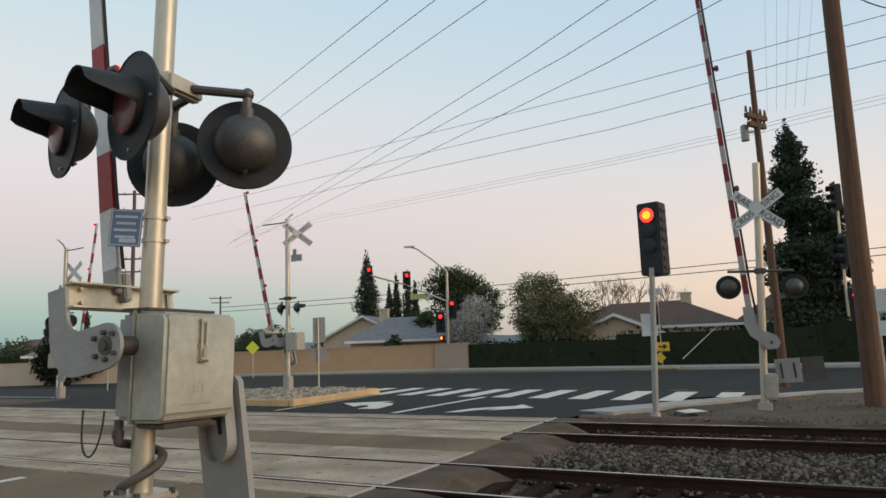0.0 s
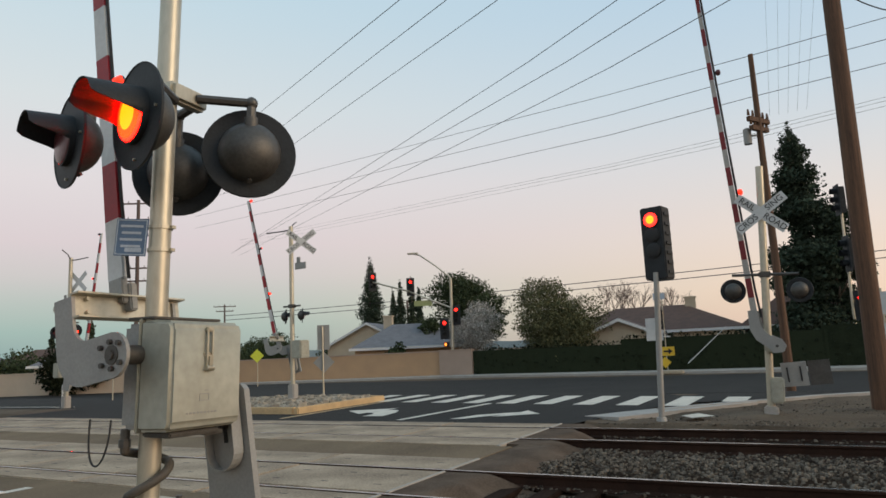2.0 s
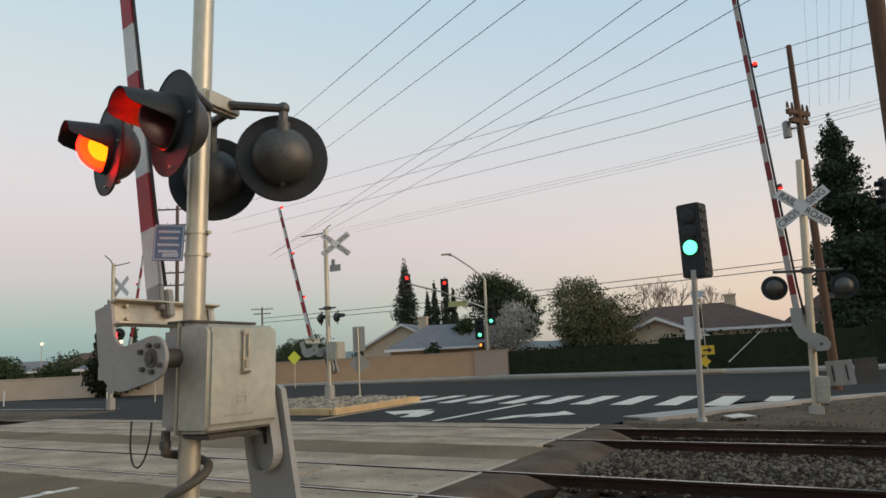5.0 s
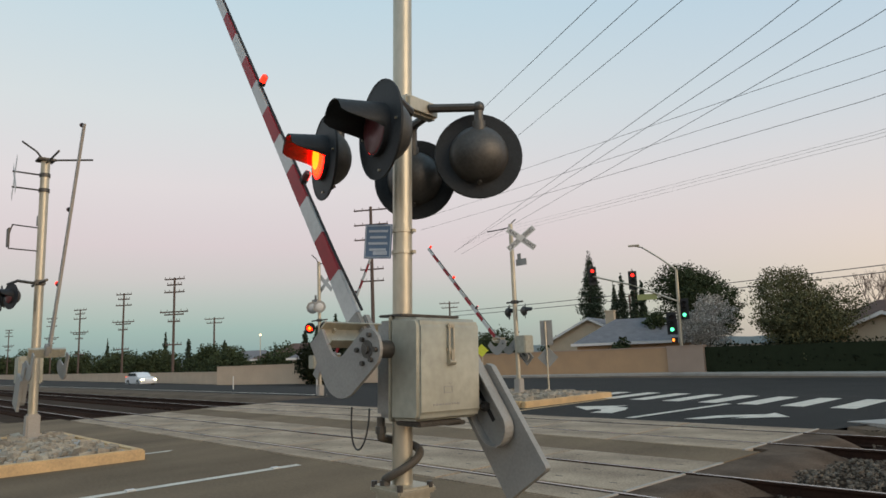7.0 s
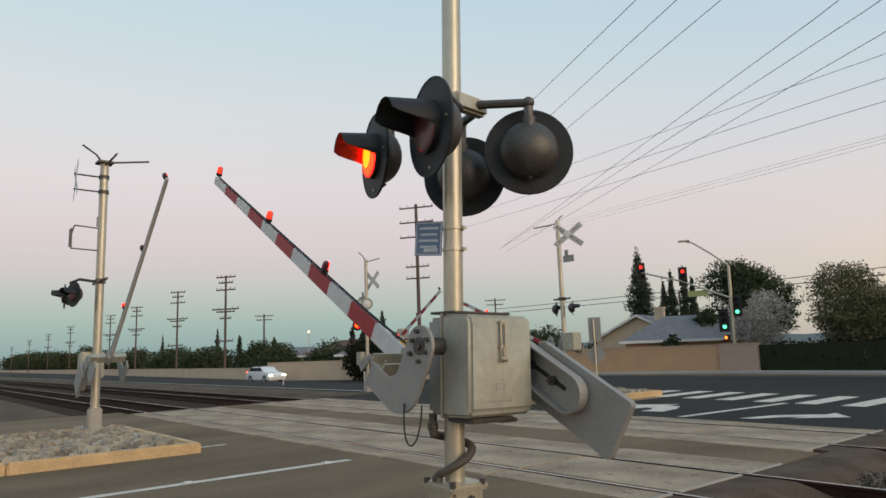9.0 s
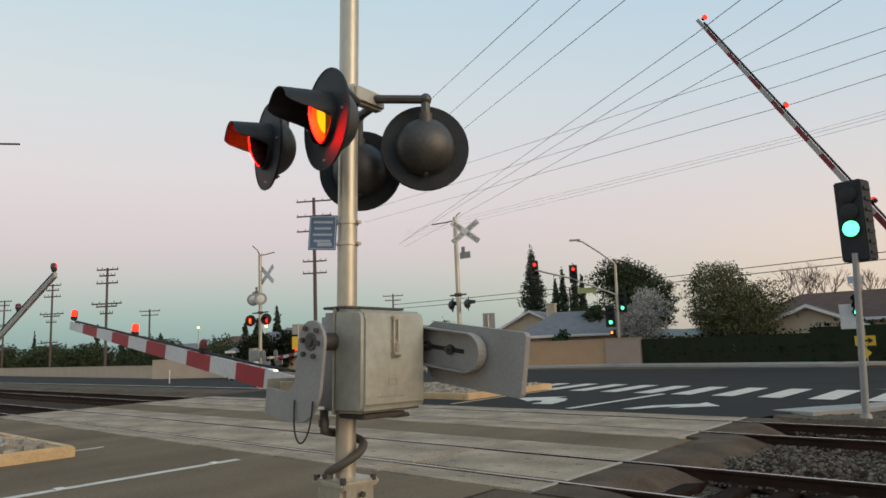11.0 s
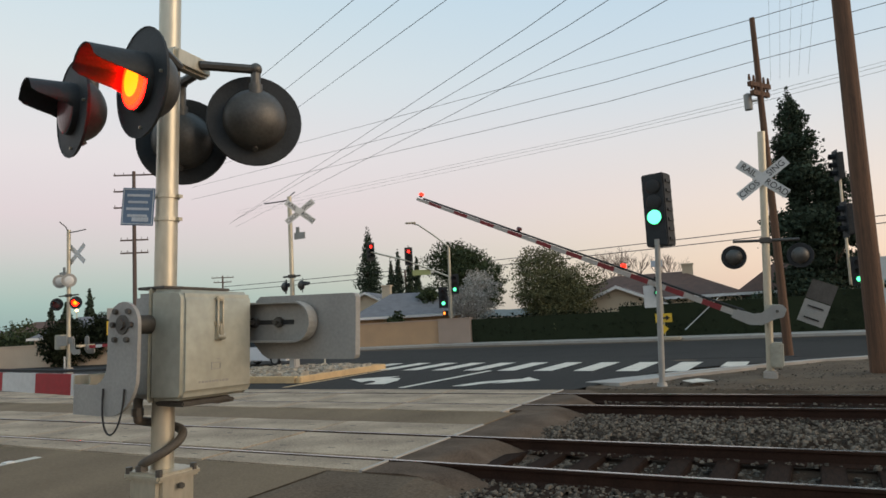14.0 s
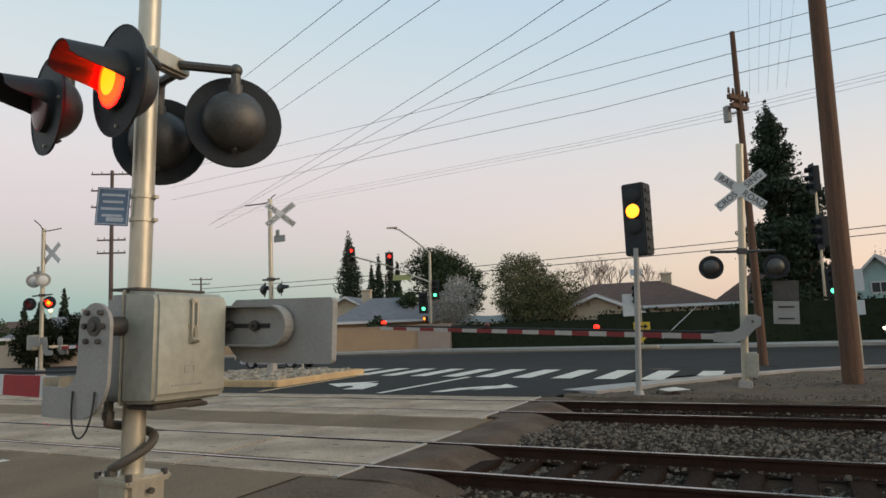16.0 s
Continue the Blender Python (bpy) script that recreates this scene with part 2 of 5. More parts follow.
def prism(bm, outline, y0, y1, mi=0):
    """Extrudes an x-z outline from y0 to y1."""
    lo = [bm.verts.new((x, y0, z)) for x, z in outline]
    hi = [bm.verts.new((x, y1, z)) for x, z in outline]
    n = len(outline)
    faces = [bm.faces.new(lo), bm.faces.new(hi[::-1])] + [bm.faces.new((lo[i], hi[i], hi[(i + 1) % n], lo[(i + 1) % n])) for i in range(n)]
    for f in faces:
        f.material_index = mi
    bmesh.ops.recalc_face_normals(bm, faces=faces)
    return bm


def lathe(bm, profile, m, seg=28, mi=0):
    """Turns (radius, height) pairs round the local z of m."""
    rings = []
    for r, h in profile:
        rings.append([bm.verts.new(m @ Vector((r * math.cos(2 * math.pi * i / seg), r * math.sin(2 * math.pi * i / seg), h))) for i in range(seg)])
    for a, b in zip(rings, rings[1:]):
        for i in range(seg):
            bm.faces.new((a[i], a[(i + 1) % seg], b[(i + 1) % seg], b[i])).material_index = mi
    for ring in (rings[0][::-1], rings[-1]):
        bm.faces.new(ring).material_index = mi
    return bm


def sheet(name, xs, ys, mat, z=0.0, label="", category="", kind="structure", height=None):
    bm = bmesh.new()
    grid = [[bm.verts.new((x, y, z + (height(x, y) if height else 0))) for y in ys] for x in xs]
    for i in range(len(xs) - 1):
        for j in range(len(ys) - 1):
            bm.faces.new((grid[i][j], grid[i + 1][j], grid[i + 1][j + 1], grid[i][j + 1]))
    return tagged(part(name, bm, mat), label, category, kind=kind)


def thing(name, label, category, group="", at=(0, 0, 0), turn=0.0):
    ob = new(name)
    ob.matrix_basis = pose(*at, 0, 0, turn)
    return tagged(ob, label, category, group)


EYE = Vector((0.75, -6.55, 1.55))


def far(x, y, z=0.0):
    """The land beyond the cross street lies lower and further off than a level plan would have it."""
    return EYE + 1.39 * (Vector((x, y, z)) - EYE)


def dip(x, y):
    k = min(max((y - 14.5) / 5, 0), 1)
    return -0.6 * k * k * (3 - 2 * k)


# ---- ground, road and tracks ----
def rng(a, b, n):
    return [a + (b - a) * i / n for i in range(n + 1)]


YS = [-400, -60, -20, -10, -3.0, 9.0, 13.0] + rng(14.5, 20, 10) + [40, 80, 200, 900, 3000]
tagged(sheet("ground", [-3000, -600, -200, -60, -23.2, -3.6, 20, 80, 400, 3000], YS, "dirt", -0.32, "dry brown dirt beside the railway", "ground", height=lambda x, y: 0.5 * dip(x, y)), kind="structure")
# the shoulders on both sides of the tracks, uneven
def mound(x, y):
    return 0.05 * noise.noise((x * 0.9, y * 0.9, 0)) + 0.02 * noise.noise((x * 4, y * 4, 3))
sheet("gravel_shoulder", rng(-3.6, 16, 90), rng(6.95, 14.2, 40), "dirt", -0.08, "rough dirt and gravel shoulder", "ground", height=lambda x, y: mound(x, y) + 0.04 - (0.12 if y > 13.9 + 0.0 * x else 0) - (0.15 if y < 7.1 else 0))
sheet("street_left", [-400, -200, -100, -60, -40, -24.0], [9.6, 12, 14.4], "asphalt_new", -0.012, "black asphalt street running beside the tracks", "road")
sheet("verge_left", [-400, -100, -60, -40, -23.9], [-60, -12, -4, -1.75, -1.15], "dirt", -0.10, "dry dirt beside the tracks", "ground", height=lambda x, y: 0.0 if y < -1.5 else -0.2)
sheet("strip_left", [-400, -100, -60, -40, -23.9], [7.2, 7.8, 9.6], "dirt", -0.022, "dirt strip between tracks and street", "ground", height=lambda x, y: -0.26 if y < 7.5 else 0.0)
sheet("ballast_left", [-400, -100, -50, -23.3], [-1.5, 2.9, 7.5], "tar", -0.2, "dark ballast under the tracks", "ballast")
def verge(x, y):
    k = min(max((y + 1.5) / 0.9, 0), 1)
    e = min(max((x + 2.9) / 0.9, 0), 1)
    h = mound(x, y) * (1 - k) + k * ((1 - e) * 0.075 - e * 0.18)
    w = min(max((-3.45 - x) / 0.5, 0), 1)
    return h * (1 - w) + 0.076 * w
sheet("dirt_verge", rng(-4.4, 16, 100), rng(-9, -0.56, 44), "dirt", -0.10, "bare dirt verge beside the road", "ground", height=verge)
sheet("road", [-24, -20, -15, -10, -4.1], [-300, -40, -10, -0.57], "asphalt", -0.012, "worn grey asphalt road leading to the crossing", "road")
bmr = bmesh.new()
prism(bmr, [(-23.2, -0.2), (-3.68, -0.2), (-3.68, -0.006), (-23.2, -0.006)], 2.43, 3.62)
tagged(part("road_between_tracks", bmr, "asphalt"), "grey asphalt strip between the two tracks", "road", kind="structure")
sheet("far_road", [-24, -17.2, -11.9, -3.75], [6.72, 9, 12, 14.4], "asphalt_new", -0.012, "fresh black asphalt with turn lanes", "road")
sheet("cross_street", [-400, -200, -120] + rng(-80, 60, 14) + [200, 400], rng(14.4, 20, 8) + [28, 36.6], "asphalt_new", -0.012, "wide black asphalt street parallel to the tracks", "road", height=lambda x, y: dip(x, y))
bma = bmesh.new()
v = [bma.verts.new(p) for p in ((-3.9, 6.72, -0.008), (-3.72, 6.72, -0.008), (-2.6, 10.9, -0.008), (1.8, 14.3, -0.008), (-4.2, 14.3, -0.008))]
bma.faces.new(v)
tagged(part("road_corner", bma, "asphalt_new"), "curved asphalt corner of the turning lane", "road", kind="structure")
bma = bmesh.new()
pts = [(-2.55, 9.35), (-1.7, 10.4), (-0.68, 11.45), (0.54, 12.75), (2.2, 13.9), (8, 14.9), (40, 15.2)]
for (x0, y0), (x1, y1) in zip(pts, pts[1:]):
    d = Vector((x1 - x0, y1 - y0, 0))
    block(bma, ((x0 + x1) / 2, (y0 + y1) / 2, 0.0), (d.length + 0.05, 0.24, 0.07), Matrix.Rotation(math.atan2(d.y, d.x), 3, "Z"))
bmg = bmesh.new()
outer = ((-3.03, 7.55), (-2.55, 8.3), (-2.0, 9.2), (-1.35, 10.1), (-0.72, 10.95))
inner = ((-3.88, 7.99), (-3.3, 8.9), (-2.76, 9.62), (-1.85, 10.5), (-0.80, 11.5))
rows = [[bmg.verts.new((*p, z)) for p, z in ((o, -0.15), (o, 0.03), (q, 0.006), (q, -0.15))] for o, q in zip(outer, inner)]
for a, b in zip(rows, rows[1:]):
    for k in range(3):
        bmg.faces.new((a[k], b[k], b[k + 1], a[k + 1]))
bmg.faces.new(rows[0])
bmesh.ops.recalc_face_normals(bmg, faces=bmg.faces[:])
tagged(part("gutter", bmg, "pale_kerb"), "pale concrete gutter flaring at the end of the kerb", "gutter", kind="structure")
tagged(part("kerb_corner", bma, "pale_kerb"), "pale concrete kerb curving round the corner", "kerb", kind="structure")

XE = (-3.66, -3.92)
for k, y0 in enumerate((0.0, 4.5)):
    track = thing("railway_track", "rusty railway track on dark wooden ties", "railway track", "railway tracks")
    for y in (y0, y0 + 1.508):
        bm = bmesh.new()
        prof = [(-0.07, -0.17), (0.07, -0.17), (0.07, -0.155), (0.012, -0.13), (0.012, -0.045), (0.036, -0.03), (0.036, -0.004), (-0.036, -0.004), (-0.036, -0.03), (-0.012, -0.045), (-0.012, -0.13), (-0.07, -0.155)]
        vs = [[bm.verts.new((x, y + u, w)) for u, w in prof] for x in (-500, 300)]
        for i in range(len(prof)):
            j = (i + 1) % len(prof)
            bm.faces.new((vs[0][i], vs[0][j], vs[1][j], vs[1][i]))
        rail = part("rail", bm, "rail", track)
        bm = bmesh.new()
        block(bm, (-100, y, -0.002), (800, 0.05, 0.006))
        part("rail_head", bm, "railtop", rail, "polished bright running surface")
    bmt = bmesh.new()
    block(bmt, (0, 0, 0), (0.23, 2.6, 0.17), bevel=0.012)
    first = part("tie", bmt, "tie", track)
    first.location = (-3.2, y0 + 0.754, -0.235)
    for i in range(1, 40):
        o = new("tie", first.data)
        o.parent, o.location, o.rotation_euler = track, (-3.2 + 0.485 * i, y0 + 0.754 + random.uniform(-0.04, 0.04), -0.235 + random.uniform(-0.01, 0.008)), (0, 0, random.uniform(-0.02, 0.02))
    bmt = bmesh.new()
    for i in range(150):
        block(bmt, (-23.8 - 0.485 * i, y0 + 0.754, -0.235), (0.23, 2.6, 0.17))
    tagged(part("tie_rest", bmt, "tie", track), kind="stuff")
    # concrete crossing panels
    for (ya, yb) in ((y0 - 0.55, y0 - 0.055), (y0 + 0.10, y0 + 1.408), (y0 + 1.563, y0 + (2.42 if k == 0 else 2.15))):
        if k == 1 and ya < 4.4:
            ya = 3.66
        bmc = bmesh.new()
        block(bmc, (0, 0, 0), (2.40, yb - ya, 0.18), bevel=0.015)
        # dark boxes laid on top for the shade in the lag slots
        for sx in (-0.8, 0.0, 0.8):
            for sy in ((-0.3, 0.3) if yb - ya > 1 else (0.0,)):
                block(bmc, (sx, sy, 0.0895), (0.11, 0.022, 0.004), mi=1)
        first = None
        for i in range(8):
            c = (XE[k] - 1.2 - 2.412 * i, (ya + yb) / 2, -0.09)
            if first is None:
                first = part("panel", bmc, ["concrete", "dark"], track, "weathered concrete crossing panel")
                o = first
            else:
                o = new("panel", first.data)
                o.parent = track
            o.location = (c[0], c[1], c[2] + random.uniform(-0.004, 0.002))
        bmc = bmesh.new()
        block(bmc, (XE[k] - 0.02, (ya + yb) / 2, -0.012), (0.045, yb - ya + 0.01, 0.034), bevel=0.004)
        part("edge_angle", bmc, "pale_kerb", track, "pale worn steel edge of the last panel")
    # dirt-covered asphalt apron past the end of the panels, worn to an uneven edge
    for n_, (reach, ya, yb) in enumerate(((1.75, y0 - 0.56, y0 - 0.05), (1.25, y0 + 0.06, y0 + 1.44), (1.5, y0 + 1.57, y0 + (3.95 if k == 0 else 2.2)))):
        bmp = bmesh.new()
        xs, ys = rng(0.0, 1.25 * reach, 22), rng(ya, yb, 12)
        grid = []
        for x in xs:
            col = []
            for y in ys:
                end = reach * (0.78 + 0.34 * noise.noise((y * 1.7 + 9 * n_, k * 5.0, 2.0)))
                f = min(max((x - 0.45 * end) / (0.6 * end), 0), 1)
                z = -0.012 - 0.20 * f * f * (3 - 2 * f) + min(x / 0.3, 1) * (0.022 * noise.noise((x * 2.2, y * 2.2, n_)) + 0.008 * noise.noise((x * 9, y * 9, n_)))
                col.append(bmp.verts.new((XE[k] + x, y, min(z, 0.004))))
            grid.append(col)
        for ca, cb in zip(grid, grid[1:]):
            for q in range(len(ys) - 1):
                bmp.faces.new((ca[q], cb[q], cb[q + 1], ca[q + 1]))
        for x_, col in ((0, [c[0] for c in grid]), (1, [c[-1] for c in grid])):
            low = [bmp.verts.new((v_.co.x, v_.co.y, -0.26)) for v_ in col]
            for q in range(len(col) - 1):
                bmp.faces.new((col[q], col[q + 1], low[q + 1], low[q]))
        bmesh.ops.recalc_face_normals(bmp, faces=bmp.faces[:])
        part("apron", bmp, "apron", track, "brown dirt-covered asphalt apron breaking up beside the rails", True)


def scatter(name, count, spots, size, mat, label, category, seed):
    """Loose angular stones as one mesh of stuff."""
    r = np.random.RandomState(seed)
    base = np.array([(-1, -1, -0.7), (1, -0.8, -0.7), (0.9, 1, -0.7), (-0.8, 0.9, -0.7), (-0.7, -0.6, 0.6), (0.6, -0.7, 0.8), (0.7, 0.6, 0.5), (-0.5, 0.7, 0.7)])
    quads = np.array([(0, 3, 2, 1), (4, 5, 6, 7), (0, 1, 5, 4), (1, 2, 6, 5), (2, 3, 7, 6), (3, 0, 4, 7)])
    verts, faces = [], []
    for i in range(count):
        x, y, z = spots(r)
        s = size * (0.5 + r.rand() ** 2 * 1.1)
        a = r.rand() * 6.28
        p = (base + r.uniform(-0.3, 0.3, base.shape)) * s * (1, r.uniform(0.6, 1), r.uniform(0.5, 0.9))
        c, n = math.cos(a), math.sin(a)
        verts.append(np.stack([p[:, 0] * c - p[:, 1] * n + x, p[:, 0] * n + p[:, 1] * c + y, p[:, 2] + z], 1))
        faces.append(quads + 8 * i)
    me = bpy.data.meshes.new(name)
    me.from_pydata(np.concatenate(verts).tolist(), [], np.concatenate(faces).tolist())
    me.materials.append(M[mat])
    return tagged(new(name, me), label, category, kind="stuff")


def ballast_spot(r):
    x = -2.9 + 13 * r.rand() ** 1.3
    y = r.uniform(-1.9, 7.3)
    gauge = 0.1 < y < 1.4 or 4.6 < y < 5.9
    return x, y, (-0.235 if gauge else -0.165) + 0.03 * r.rand() + (0.05 * math.sin((y - 2.0) * 1.7) if 2.0 < y < 3.85 else 0)


sheet("ballast_bed", rng(-3.4, 30, 60), rng(-2.2, 7.5, 40), "tar", -0.22, "dark fouled ballast bed under the rails", "ballast", height=lambda x, y: 0.03 * noise.noise((x * 3, y * 3, 1)) + (0.05 if 2.0 < y < 4.0 else 0))
scatter("ballast", 36000, ballast_spot, 0.021, "stone", "loose grey crushed-stone ballast between the rails", "ballast", 3)
scatter("loose_gravel", 3600, lambda r: (-3.4 + 10 * r.rand(), 7.0 + 6 * r.rand() ** 1.5, -0.038), 0.015, "stone", "loose gravel scattered over the dirt", "gravel", 4)
scatter("verge_gravel", 1800, lambda r: (-3.4 + 6.5 * r.rand(), -1.3 - 2.5 * r.rand(), -0.075), 0.018, "rock", "loose gravel on the dirt verge", "gravel", 5)

# ---- road markings ----
def marking(name, pts, label, z=0.002):
    bm = bmesh.new()
    bm.faces.new([bm.verts.new((x, y, z)) for x, y in pts])
    ob = part(name, bm, "paint")
    return tagged(ob, label, "road marking", kind="structure")


marking("lane_line", [(-8.75, -30), (-8.58, -30), (-8.58, -1.0), (-8.75, -1.0)], "worn white lane line", -0.008)
for i in range(8):
    bm = bmesh.new()
    block(bm, (-8.66, -1.4 - 2.05 * i, 0.0), (0.12, 0.12, 0.022), bevel=0.008)
    tagged(part("road_stud", bm, "white"), "small white ceramic road stud on the lane line", "road stud", "studs along the lane line")
marking("stop_line", [(-12.25, -2.13), (-12.37, -2.04), (-12.38, -1.47), (-12.26, -1.58)], "worn piece of white paint", -0.008)
for i in range(16):
    x = -1.27 - 1.17 * i
    y, top = (11.35 if i == 0 else 10.1 + 0.19 * i), min(12.78 + 0.20 * i, 14.6)
    marking("crosswalk_bar", [(x - 0.29, y + 0.05), (x + 0.27, y), (x + 0.27, top), (x - 0.29, top + 0.05)], "white crosswalk bar on black asphalt")
marking("lane_divider", [(-8.05, 6.94), (-7.86, 6.94), (-7.52, 11.1), (-7.72, 11.2)], "white line between the turning lanes")
marking("turn_arrow", [(-10.95, 9.02), (-10.0, 8.2), (-9.97, 8.55), (-9.75, 8.5), (-9.55, 8.2), (-9.5, 7.68), (-8.94, 7.74), (-9.1, 8.6), (-9.4, 9.2), (-9.85, 9.35), (-9.76, 9.79)], "white left-turn arrow")
marking("turn_arrow", [(-6.8, 7.25), (-6.5, 7.28), (-6.2, 7.8), (-5.8, 8.22), (-5.99, 7.72), (-5.09, 8.45), (-5.68, 9.2), (-5.7, 8.8), (-5.97, 8.62), (-6.5, 8.16)], "white right-turn arrow")
bm = bmesh.new()
bm.faces.new([bm.verts.new((x, y, 0.003)) for x, y in ((-11.66, 7.0), (-11.5, 7.0), (-11.6, 12.0), (-11.74, 12.0))])
tagged(part("island_line", bm, "kerb"), "faded yellow line beside the short island", "road marking", kind="structure")
marking("edge_line", [(-300, 9.6), (-26, 10.1), (-26, 10.25), (-300, 9.8)], "white edge line of the street")
marking("paint_patch", [(-1.87, 7.92), (-1.6, 7.55), (-1.23, 7.91), (-1.62, 8.39)], "pale square concrete cover in the dirt", 0.03)


def island(name, x0, x1, y0, y1, seed, label):
    ob = thing(name, label, "traffic island")
    runs = []
    n = max(1, int((y1 - y0) / 2.7))
    for i in range(n):
        ln = (y1 - y0) / n
        runs += [(xx, y0 + (i + 0.5) * ln, 0.18, ln - 0.012) for xx in (x1 - 0.09, x0 + 0.09)]
    n = max(1, int((x1 - x0) / 2.7))
    for i in range(n):
        ln = (x1 - x0 - 0.37) / n
        runs += [(x0 + 0.185 + (i + 0.5) * ln, yy, ln - 0.012, 0.18) for yy in (y0 + 0.09, y1 - 0.09)]
    for cx, cy, sx, sy in runs:
        bm = bmesh.new()
        block(bm, (cx, cy, 0.05 + random.uniform(-0.006, 0.006)), (sx, sy, 0.24), bevel=0.03)
        part("kerb", bm, "kerb", ob, "faded orange-painted concrete kerb length")
    bm = bmesh.new()
    block(bm, ((x0 + x1) / 2, (y0 + y1) / 2, 0.03), (x1 - x0 - 0.3, y1 - y0 - 0.3, 0.20))
    part("fill", bm, "pale_kerb", ob)
    st = scatter("cobble", 1500, lambda r: (r.uniform(x0 + 0.3, x1 - 0.25), (r.uniform(max(y0, y1 - 6), y1 - 0.25) if y0 < -9 else r.uniform(y0 + 0.25, y1 - 0.25)), 0.13 + 0.05 * r.rand()), 0.085, "rock", "pale cobbles set in mortar", "rocks", seed)
    st.parent = ob
    del st["category"]
    return ob


island("median_island", -16.9, -11.55, -40, -2.25, 8, "raised median island with pale cobbles and orange kerb")
island("median_island", -17.2, -12.0, 8.15, 12.4, 9, "short raised island with pale cobbles and orange kerb")


# ---- crossing signals and gates ----
def text_mesh(body, size, depth=0.002):
    cu = bpy.data.curves.new("text", "FONT")
    cu.body, cu.size, cu.extrude, cu.align_x, cu.align_y = body, size, depth, "CENTER", "CENTER"
    ob = bpy.data.objects.new("text", cu)
    scene.collection.objects.link(ob)
    me = bpy.data.meshes.new_from_object(ob)
    bpy.data.objects.remove(ob)
    return me


def lettering(body, size, m, parent, mat="dark"):
    me = text_mesh(body, size)
    me.materials.append(M[mat])
    ob = new("lettering", me)
    ob.parent, ob.matrix_basis = parent, m
    ob["label"] = "black capital letters"
    return ob


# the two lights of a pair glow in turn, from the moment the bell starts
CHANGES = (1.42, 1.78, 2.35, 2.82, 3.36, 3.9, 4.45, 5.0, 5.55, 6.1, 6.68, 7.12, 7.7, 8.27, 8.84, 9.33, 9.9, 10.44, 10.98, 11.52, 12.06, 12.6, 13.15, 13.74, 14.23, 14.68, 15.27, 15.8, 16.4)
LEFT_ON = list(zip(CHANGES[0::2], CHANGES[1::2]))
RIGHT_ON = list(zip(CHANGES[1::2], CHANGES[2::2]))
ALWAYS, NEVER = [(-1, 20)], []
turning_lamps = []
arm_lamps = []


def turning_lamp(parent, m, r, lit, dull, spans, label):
    """A two-faced lens, its turning added in place of switching: bright face along local z while the light is on, dull
    face while it is off.
    """
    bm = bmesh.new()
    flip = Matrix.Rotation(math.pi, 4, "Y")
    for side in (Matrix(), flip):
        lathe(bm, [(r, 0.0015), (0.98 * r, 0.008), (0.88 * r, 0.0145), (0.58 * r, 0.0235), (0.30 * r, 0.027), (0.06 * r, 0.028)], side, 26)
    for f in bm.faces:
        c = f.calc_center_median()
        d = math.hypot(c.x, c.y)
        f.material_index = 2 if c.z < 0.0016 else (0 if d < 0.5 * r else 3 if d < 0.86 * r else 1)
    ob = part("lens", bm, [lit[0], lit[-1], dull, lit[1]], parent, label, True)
    # ring added to screen the glowing face while it is turned inwards
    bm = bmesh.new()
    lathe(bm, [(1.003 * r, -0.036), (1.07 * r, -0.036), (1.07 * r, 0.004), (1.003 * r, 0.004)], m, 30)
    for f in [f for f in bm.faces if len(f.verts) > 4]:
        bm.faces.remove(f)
    part("screen_ring", bm, "black", parent, "", True)
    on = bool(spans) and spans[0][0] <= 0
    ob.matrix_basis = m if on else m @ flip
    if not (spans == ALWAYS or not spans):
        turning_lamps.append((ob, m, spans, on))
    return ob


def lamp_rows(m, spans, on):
    """Half a turn of the lens in place of each switching of the light."""
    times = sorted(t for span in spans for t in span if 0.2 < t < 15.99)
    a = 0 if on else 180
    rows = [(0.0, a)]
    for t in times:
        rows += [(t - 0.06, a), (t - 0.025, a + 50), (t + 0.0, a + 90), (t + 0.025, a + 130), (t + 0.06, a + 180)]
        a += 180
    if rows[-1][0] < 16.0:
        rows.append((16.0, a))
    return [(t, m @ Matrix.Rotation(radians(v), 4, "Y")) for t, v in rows]


